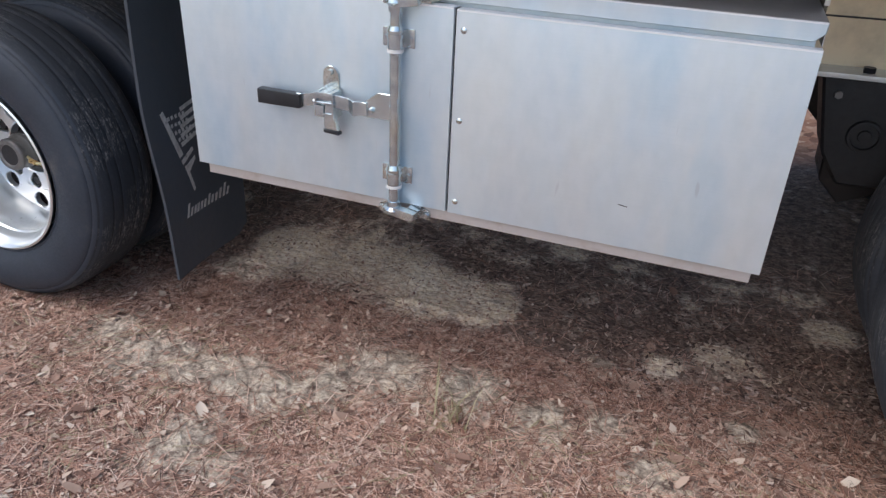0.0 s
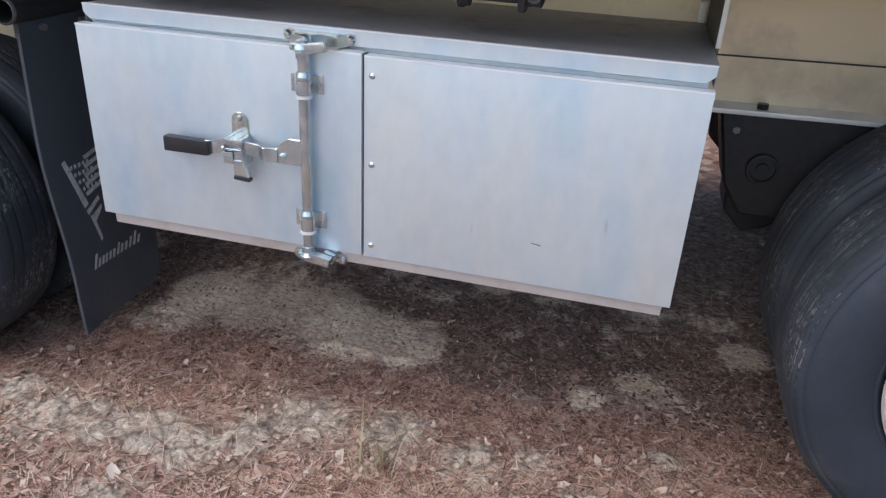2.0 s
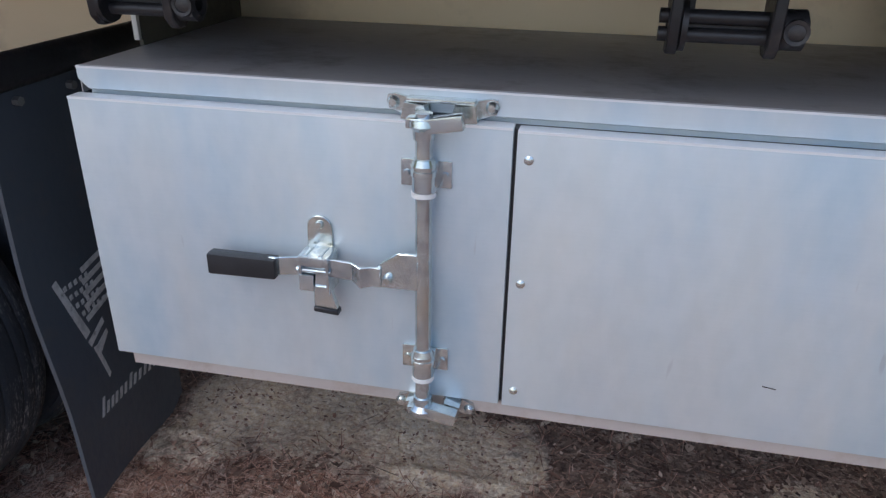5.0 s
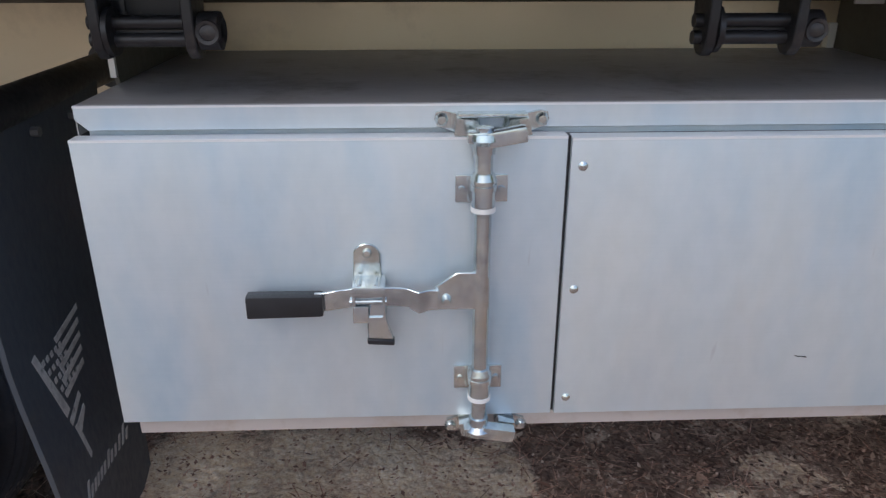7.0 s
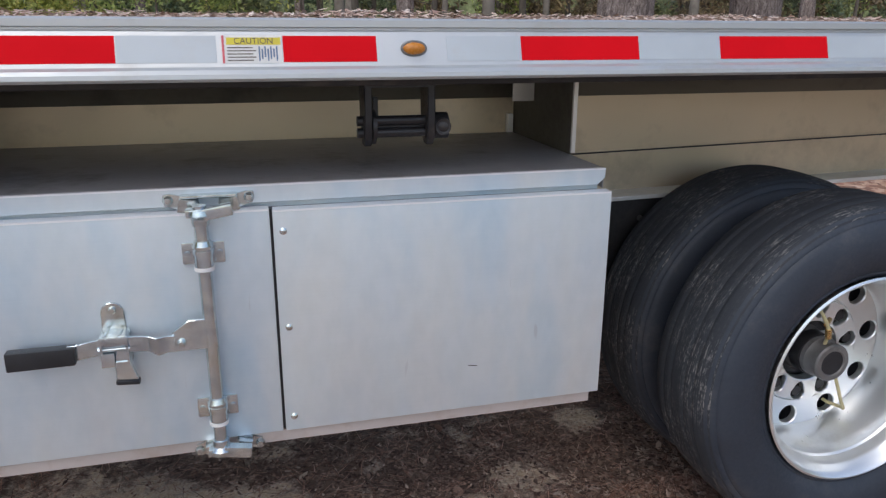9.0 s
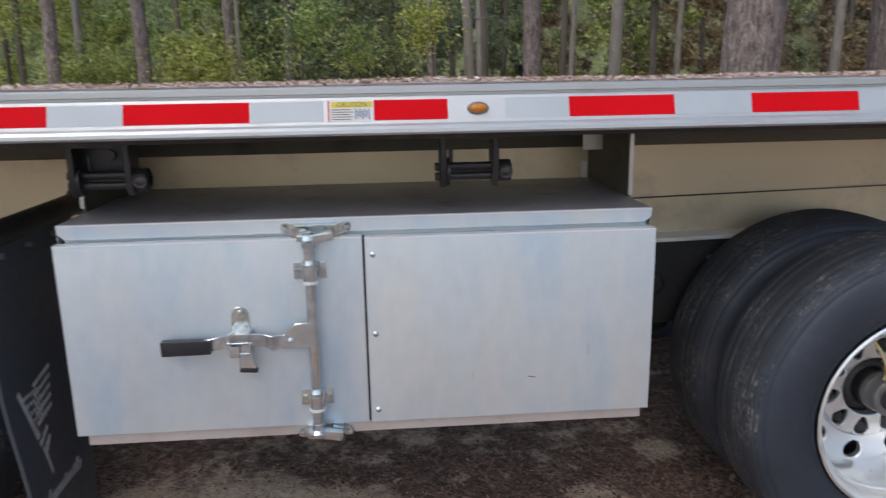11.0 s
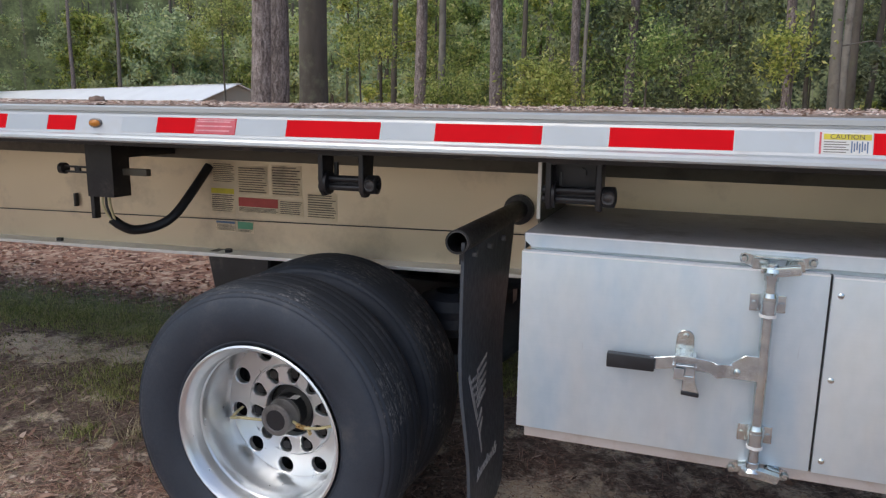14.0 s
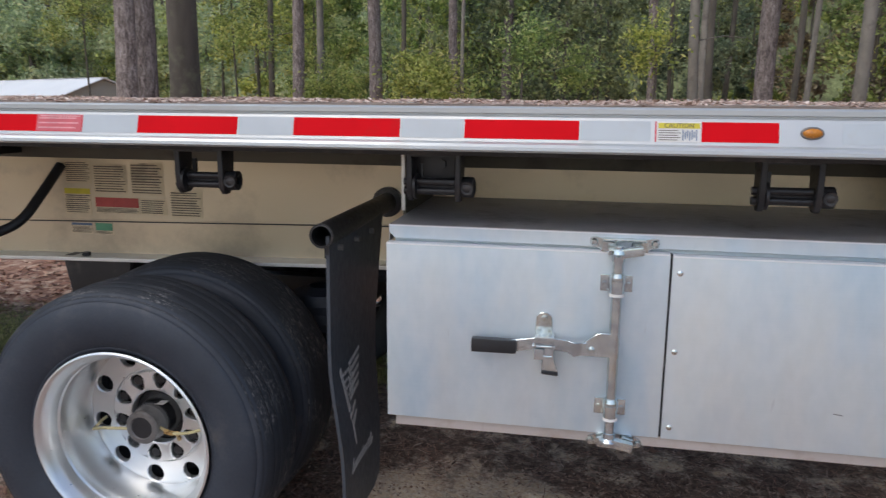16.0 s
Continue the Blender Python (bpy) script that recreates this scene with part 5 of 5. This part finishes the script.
# ---------------------------------------------------------------- far shed
def make_shed():
    px, py = -26.2, 34.95
    place = Matrix.Translation((px, py, 0)) @ Matrix.Rotation(radians(-31.5), 4, "Z")
    ob = thing("metal_shed", px, py, 0, "long low shed with white metal roof", "shed")
    length, half, eave, peak = 112.0, 2.1, 1.60, 2.50

    def put(name, bm, mat, label=""):
        bmesh.ops.transform(bm, verts=bm.verts, matrix=place)
        return part(name, bm, mat, ob, label)

    put("wall", block(-length, -0.1, -half, -half + 0.1, -0.3, eave), WALL_TAN)
    put("wall", block(-length, -0.1, half - 0.1, half, -0.3, eave), WALL_TAN)
    put("gable_wall", slab([(-half, -0.3), (half, -0.3), (half, eave), (0, peak - 0.05), (-half, eave)], "x", -0.1, 0.0), WALL_TAN)
    for side in (-1, 1):
        bm = bmesh.new()
        y = side * (half + 0.2)
        ez = eave - 0.075
        prism(bm, [(y, ez), (0, peak), (0, peak + 0.05), (y, ez + 0.05)], "x", -length, 0.25)
        put("roof", bm, ROOF_WHITE, "white ribbed metal roof")
    put("ridge_cap", block(-length, 0.27, -0.16, 0.16, peak + 0.035, peak + 0.065, bevel=0.01), ROOF_WHITE)


make_shed()


# ---------------------------------------------------------------- trees
EYE_X, EYE_Y = -0.3, -1.9


def trunk_mesh(bm, x, y, r, height, rng, lean=0.02, limbs=0):
    lx, ly = rng.uniform(-lean, lean), rng.uniform(-lean, lean)
    line = []
    steps = 14
    for k in range(steps + 1):
        z = -0.15 + (height + 0.15) * (k / steps) ** 1.2
        line.append(Vector((x + lx * z + 0.05 * math.sin(z * 0.6 + x), y + ly * z, z)))
    tube_flare(bm, line, r, r * 0.55, 14, rng)
    for _ in range(limbs):
        z = rng.uniform(2.0, height * 0.9)
        a = rng.uniform(0, 2 * math.pi)
        L = rng.uniform(0.7, 2.2)
        p = Vector((x + lx * z, y + ly * z, z))
        q = p + Vector((L * math.cos(a), L * math.sin(a), rng.uniform(-0.1, 0.8)))
        tube(bm, [p, (p + q) / 2 + Vector((0, 0, 0.08)), q], r * 0.16, 6, r * 0.05)


def tube_flare(bm, line, r0, r1, seg, rng):
    rings = []
    n = len(line)
    ph = rng.uniform(0, 6)
    for k, p in enumerate(line):
        rr = r0 + (r1 - r0) * k / (n - 1)
        rr *= 1 + 0.35 * math.exp(-3.0 * max(0, p.z))
        rings.append([bm.verts.new(p + Vector((rr * (1 + 0.05 * math.sin(3 * s + ph + p.z)) * math.cos(2 * math.pi * s / seg), rr * (1 + 0.05 * math.sin(3 * s + ph + p.z)) * math.sin(2 * math.pi * s / seg), 0))) for s in range(seg)])
    for a, b in zip(rings, rings[1:]):
        for s in range(seg):
            bm.faces.new((a[s], a[(s + 1) % seg], b[(s + 1) % seg], b[s]))


def leaf_cloud(clumps, size, rng_seed):
    """Many small pointed leaves in clumps of (x, y, z, radius, count)."""
    rng = np.random.default_rng(rng_seed)
    V, F = [], []
    base = 0
    for x, y, z, rad, count in clumps:
        d = rng.normal(size=(count, 3))
        d /= np.linalg.norm(d, axis=1)[:, None]
        c = np.array((x, y, z)) + d * rad * np.abs(rng.normal(0.55, 0.33, (count, 1))) * rng.uniform(0.55, 1.3, 3)
        u = rng.normal(size=(count, 3))
        u /= np.linalg.norm(u, axis=1)[:, None]
        w = np.cross(u, rng.normal(size=(count, 3)))
        w /= np.linalg.norm(w, axis=1)[:, None]
        s = size * rng.uniform(0.6, 1.4, (count, 1))
        quad = np.stack([c - u * s, c + w * s * 0.45 + u * s * 0.1, c + u * s, c - w * s * 0.45 + u * s * 0.1], 1).reshape(-1, 3)
        V.append(quad)
        idx = base + np.arange(count * 4).reshape(-1, 4)
        F.append(idx)
        base += count * 4
    return np.concatenate(V), np.concatenate(F)


def quads(name, V, F, material, parent=None, offset=(0, 0, 0)):
    me = bpy.data.meshes.new(name)
    V = V - np.array(offset)
    me.vertices.add(len(V))
    me.vertices.foreach_set("co", V.astype(np.float32).ravel())
    me.loops.add(F.size)
    me.loops.foreach_set("vertex_index", F.astype(np.int32).ravel())
    me.polygons.add(len(F))
    me.polygons.foreach_set("loop_start", np.arange(0, F.size, 4, dtype=np.int32))
    me.update(calc_edges=True)
    me.materials.append(material)
    ob = new(name, me)
    if parent is not None:
        ob.parent = parent
    return ob


def tree(x, y, r, height, bark, rng, seed, crown=None, leaf=LEAF_GREEN, label="tall pine with rough grey-brown bark", twin=0.0):
    ob = thing("tree", x, y, 0, label, "tree")
    bm = bmesh.new()
    trunk_mesh(bm, x, y, r, height, rng, 0.015, 4 if crown else 2)
    if twin:
        trunk_mesh(bm, x + twin, y + 0.15, r * 0.85, height, rng, 0.015, 0)
    part("trunk", bm, bark, ob, "", 60)
    if crown:
        clumps = []
        for _ in range(crown[0]):
            a, d = rng.uniform(0, 2 * math.pi), rng.uniform(0.2, crown[1])
            clumps.append((x + d * math.cos(a), y + d * math.sin(a), rng.uniform(crown[2], crown[3]), rng.uniform(0.35, 0.95) * (1 if crown[5] < 0.25 else 2.6), crown[4]))
        V, F = leaf_cloud(clumps, crown[5], seed)
        quads("crown", V, F, leaf, ob, (x, y, 0))
    return ob


def ray_place(x10, y):
    """A place at depth y in the direction that meets y = 10 at x10."""
    return EYE_X + (x10 - EYE_X) * (y - EYE_Y) / (10 - EYE_Y)


rng = random.Random(11)
PINES = [(-7.80, 8.7, 0.18, 0), (-7.035, 11.0, 0.305, 2), (-5.0, 16, 0.16, 0), (-3.7, 15.5, 0.17, 0), (-2.22, 16, 0.05, 1), (-1.5, 20, 0.15, 0),
         (0.70, 17, 0.12, 0), (-2.36, 18, 0.13, 0), (1.33, 16, 0.13, 1), (2.36, 14, 0.20, 0), (3.66, 15, 0.15, 1), (6.02, 8.0, 0.41, 0), (8.48, 8.6, 0.40, 0), (7.35, 16, 0.13, 1), (-12.6, 78, 0.35, 0), (-11.4, 76, 0.3, 1), (9.6, 15, 0.2, 0), (-8.16, 8.6, 0.21, 0)]
for k, (x10, y, r, pale) in enumerate(PINES):
    tree(ray_place(x10, y), y, r, 15, (BARK, BARK_PALE, BARK_SHADE)[pale], rng, k, None, LEAF_GREEN, ("tall pine with rough grey-brown bark", "slender tree with pale bark", "tall pine with shade-dark mossy bark")[pale])

for k in range(44):           # the wood behind
    y = rng.uniform(16, 34)
    x = rng.uniform(-0.46, 1.0) * (y + 4)
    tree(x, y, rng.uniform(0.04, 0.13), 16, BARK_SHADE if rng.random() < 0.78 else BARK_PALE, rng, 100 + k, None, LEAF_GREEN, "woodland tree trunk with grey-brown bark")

for k in range(78):           # leafy young trees and bushes
    y = rng.uniform(20, 50)
    side = rng.uniform(-0.50, 1.0)
    x = side * (y + 4)
    n = 14 + int(y / 3)
    # left foliage lighter, right darker: light and shade set by leaf colour
    leaf = LEAF_GREEN if rng.random() < (0.75 if side < -0.12 else 0.10) else LEAF_HAZY if side < -0.25 else LEAF_BROWN if side > 0.05 and k % 2 else LEAF_SHADED
    label = {LEAF_GREEN: "leafy young tree with green foliage", LEAF_HAZY: "young tree with haze painted into its pale green foliage", LEAF_BROWN: "young tree with browning olive foliage"}.get(leaf, "understory tree with shade painted into its green leaves")
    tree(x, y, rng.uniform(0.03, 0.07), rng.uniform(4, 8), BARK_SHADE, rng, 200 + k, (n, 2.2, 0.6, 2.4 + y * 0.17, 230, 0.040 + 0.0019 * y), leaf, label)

# bushes that stand out from the wood: direction, depth, lowest and highest leaf, spread, clumps
for k, (x10, y, lo, hi, wide, n, leaf) in enumerate(((-8.9, 19, 3.1, 6.5, 1.1, 24, LEAF_YELLOW), (-4.45, 17, 0.5, 2.5, 0.95, 20, LEAF_GREEN), (-2.85, 15.6, 0.5, 2.7, 0.75, 18, LEAF_YELLOW),
                                                     (-1.25, 15.2, 2.0, 3.0, 0.6, 6, LEAF_GREEN), (0.72, 15, 2.3, 3.0, 0.3, 4, LEAF_GREEN), (-6.1, 18, 2.6, 6.0, 1.7, 24, LEAF_GREEN), (-0.4, 16, 1.9, 2.6, 0.5, 4, LEAF_GREEN))):
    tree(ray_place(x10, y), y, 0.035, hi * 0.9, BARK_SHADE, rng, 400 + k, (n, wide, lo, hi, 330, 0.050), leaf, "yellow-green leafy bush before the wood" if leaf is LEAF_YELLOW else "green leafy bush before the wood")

for k in range(46):           # tall leafy trees behind the shed
    y = rng.uniform(80, 104)
    x = -rng.uniform(0.42, 1.35) * y
    # most of these take the haze-paled leaf colour
    leaf = LEAF_HAZY if rng.random() < 0.7 else LEAF_GREEN
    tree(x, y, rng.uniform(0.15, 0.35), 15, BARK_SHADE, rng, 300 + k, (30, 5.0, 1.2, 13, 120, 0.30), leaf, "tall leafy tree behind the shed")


# ---------------------------------------------------------------- loose litter
def flat_pieces(name, count, area, length, width, material, seed, label, category, zfun, curl=0.3, keep=None, folded=False):
    """Leaves or needles lying on a surface, each turned and tilted by chance."""
    g = np.random.default_rng(seed)
    n = 6 if folded else 4
    V = np.zeros((count * n, 3))
    k = 0
    tries = 0
    while k < count and tries < count * 6:
        tries += 1
        x, y = g.uniform(area[0], area[1]), g.uniform(area[2], area[3])
        if keep is not None and not keep(x, y, g):
            continue
        a = g.uniform(0, math.pi)
        L, W = g.uniform(*length) / 2, g.uniform(*width) / 2
        ca, sa = math.cos(a), math.sin(a)
        z = zfun(x, y) + 0.003 + g.uniform(0, 0.006)
        t1, t2 = g.uniform(-curl, curl), g.uniform(-curl, curl)
        outline = ((-1, 0), (0.1, 1), (1, 0), (0.1, -1))
        if folded:                # both halves of the blade rise from the midrib
            j = g.uniform(0.45, 1.15, 4)
            outline = ((-1, 0), (1, g.uniform(-0.4, 0.4)), (-0.55, j[0]), (0.35, j[1]), (-0.55, -j[2]), (0.35, -j[3]))
        for m, (p, q) in enumerate(outline):
            V[n * k + m] = (x + p * L * ca - q * W * sa, y + p * L * sa + q * W * ca, z + p * L * t1 + abs(q) * W * (abs(t2) if folded else t2) + 0.3 * abs(p) * L * abs(t1))
        k += 1
    F = np.arange(k * n).reshape(-1, n)
    if folded:
        F = np.concatenate([F[:, [0, 1, 3, 2]], F[:, [0, 4, 5, 1]]])
    ob = quads(name, V[:k * n], F, material)
    tagged(ob, label, category, kind="stuff")


def patchy(x, y, g):
    v = 0.5 * noise.noise(Vector((x * 3.7, y * 3.7, 1.0)))
    if g.random() < max(0, -y - 0.7) * 0.55 + max(0, abs(x) - 1.6) * 0.3:
        return False
    if x < -2.0 and y > -0.1 and g.random() < 0.6:      # barer soil beside the wheel
        return False
    edge = 1.0 if y + 0.15 * v < 0.40 else 0.10
    return g.random() < edge * min(1, max(0.06, 1.0 + v - 2.2 * max(0, bareness(x, y))))


flat_pieces("pine_needles", 130000, (-4.4, 4.2, -2.4, 1.3), (0.05, 0.14), (0.0016, 0.0034), NEEDLES, 5, "reddish dry pine needles scattered on dirt", "pine needles", hill, 0.08, patchy)
flat_pieces("leaf_chips", 34000, (-4.4, 4.2, -2.4, 1.3), (0.008, 0.028), (0.005, 0.018), LITTER, 9, "small chips of dry brown leaves on dirt", "leaves", hill, 0.5, patchy, True)
flat_pieces("fallen_leaves", 1150, (-3.4, 2.8, -1.4, 1.2), (0.022, 0.062), (0.014, 0.036), LITTER, 6, "dry brown fallen leaves on dirt", "leaves", hill, 0.6, patchy, True)
flat_pieces("fallen_leaves", 26000, (-11, -1.5, 2.35, 9.0), (0.03, 0.075), (0.018, 0.045), LEAF_BELT, 7, "carpet of brown fallen leaves beyond the trailer", "leaves", hill, 0.5, None, True)
flat_pieces("dark_mulch", 3600, (-1.8, 1.6, 0.2, 1.0), (0.010, 0.034), (0.006, 0.016), MULCH, 31, "dark rotten bark chips on dirt under the box", "mulch", hill, 0.5, lambda x, y, g: g.random() < (0.9 - 4.0 * max(0.0, bareness(x, y))) * (0.7 + 1.3 * noise.noise(Vector((x * 2.6, y * 4.0, 7)))) and y > 0.26 + 0.10 * noise.noise(Vector((x * 3, 4, 4))))
flat_pieces("dark_mulch", 2000, (-4.6, -1.9, -0.1, 1.75), (0.012, 0.050), (0.005, 0.020), MULCH, 42, "dark rotten leaf litter on dirt beside the wheel", "mulch", hill, 0.5, lambda x, y, g: g.random() < 0.9 - 2.0 * bareness(x, y))
flat_pieces("fallen_leaves", 380, (-4.6, -1.9, -0.1, 1.75), (0.025, 0.07), (0.012, 0.035), LITTER, 43, "dry brown fallen leaves on dirt", "leaves", hill, 0.6, None, True)
# dark chips added in place of the shade by the right wheel
flat_pieces("dark_mulch", 5200, (0.35, 1.7, -0.5, 0.75), (0.010, 0.034), (0.006, 0.016), MULCH, 35, "dark chips painting shade on dirt by the right wheel", "mulch", hill, 0.5, lambda x, y, g: g.random() < min(1.0, max(0.0, (x - 0.35) * 1.1)) * (0.95 - 1.4 * max(0.0, bareness(x, y))))
flat_pieces("soil_crumbs", 2600, (-1.4, 1.3, 0.3, 0.95), (0.006, 0.020), (0.005, 0.014), LITTER, 41, "small crumbs of soil and bark on dust", "crumbs", hill, 0.6)
flat_pieces("deck_litter", 42000, (-6.0, TX1, 0.02, 2.3), (0.010, 0.036), (0.005, 0.015), DECK_LITTER, 8, "brown leaf litter lying on the trailer deck", "leaves", lambda x, y: 1.498 + 0.016 * max(0.0, noise.noise(Vector((x * 2, y * 2, 0)))) + 0.006 * (1 + noise.noise(Vector((x * 23, y * 23, 1)))), 0.28)


def blades(name, count, place, seed, height, label, material=GRASS):
    g = np.random.default_rng(seed)
    V = np.zeros((count * 6, 3))
    for k in range(count):
        x, y = place(g)
        z = hill(x, y)
        a, h, w = g.uniform(0, 2 * math.pi), g.uniform(*height), g.uniform(0.0010, 0.0028)
        bend = g.uniform(0.3, 1.6) * h
        dx, dy = math.cos(a), math.sin(a)
        for j, (out, up, wide) in enumerate(((0.0, -0.004, 1.0), (bend * 0.36, h * 0.62, 0.8), (bend, h, 0.1))):
            V[6 * k + 2 * j] = (x + out * dx - wide * w * dy, y + out * dy + wide * w * dx, z + up)
            V[6 * k + 2 * j + 1] = (x + out * dx + wide * w * dy, y + out * dy - wide * w * dx, z + up)
    F = np.arange(count * 6).reshape(-1, 6)
    ob = quads(name, V, np.concatenate([F[:, [0, 1, 3, 2]], F[:, [2, 3, 5, 4]]]), material)
    tagged(ob, label, "grass", kind="stuff")


def tuft(g):
    return 0.04 + g.normal(0, 0.035), -0.05 + g.normal(0, 0.03)


blades("grass_tuft", 30, tuft, 21, (0.04, 0.13), "sparse yellowing grass tuft on dirt", STALKS)
blades("grass_strip", 36000, lambda g: (g.uniform(-9, -1.0) + abs(g.normal(0, 0.3)), 1.72 + 0.08 * math.sin(g.uniform(0, 6)) + min(0.95, abs(g.normal(0, 0.42)))), 22, (0.008, 0.034), "short green grass strip beyond the trailer")
flat_pieces("dry_straw", 2600, (-3.0, 2.2, -1.5, 0.1), (0.09, 0.20), (0.0022, 0.0042), STALKS, 36, "long pale dry straw among the needles", "straw", hill, 0.10, patchy)
for k, (x, y, r, n) in enumerate(((-3.36, 1.15, 0.17, 1000), (-3.15, 0.95, 0.10, 420), (-2.98, 0.55, 0.06, 200), (-3.9, 0.75, 0.12, 260))):
    blades("grass_patch", n, lambda g, x=x, y=y, r=r: (x + g.normal(0, r), y + g.normal(0, r * 0.8)), 50 + k, (0.012, 0.045), "low green grass patch on dirt beside the wheel")
blades("grass_tuft", 40, lambda g: (-2.72 + g.normal(0, 0.04), 0.57 + g.normal(0, 0.04)), 61, (0.05, 0.13), "pale dry grass tuft beside the wheel", STALKS)
flat_pieces("dry_straw", 2200, (-4.2, -1.9, 0.0, 1.7), (0.05, 0.16), (0.0025, 0.005), STALKS, 33, "pale dry straw lying on dirt", "straw", hill, 0.35)
blades("grass_sprigs", 5200, lambda g: (g.uniform(-6, -2.0), 2.0 - abs(g.normal(0, 0.75))), 23, (0.008, 0.035), "thin grass growing through dirt")


def clump(x, y, z, r, seed):
    """A small tangle of litter: a lump with leaf-like flakes drawn out of it."""
    g = random.Random(seed)
    bm = bmesh.new()
    bmesh.ops.create_icosphere(bm, subdivisions=3, radius=r)
    for v in bm.verts:
        n = noise.noise(v.co * (2.2 / r) + Vector((seed, 0, 0)))
        v.co *= 1 + 0.55 * n + g.uniform(-0.08, 0.08)
        v.co.z = max(v.co.z * 0.8, -0.35 * r)
    bmesh.ops.translate(bm, verts=bm.verts, vec=(x, y, z + 0.3 * r))
    ob = part("litter_clump", bm, MULCH, None, "", 80)
    tagged(ob, "dark clump of leaf litter on the trailer deck", "debris", "litter clumps on the deck")


clump(-2.75, 0.55, 1.497, 0.035, 3)
clump(-2.20, 0.60, 1.497, 0.024, 5)
clump(-1.75, 0.50, 1.497, 0.020, 8)
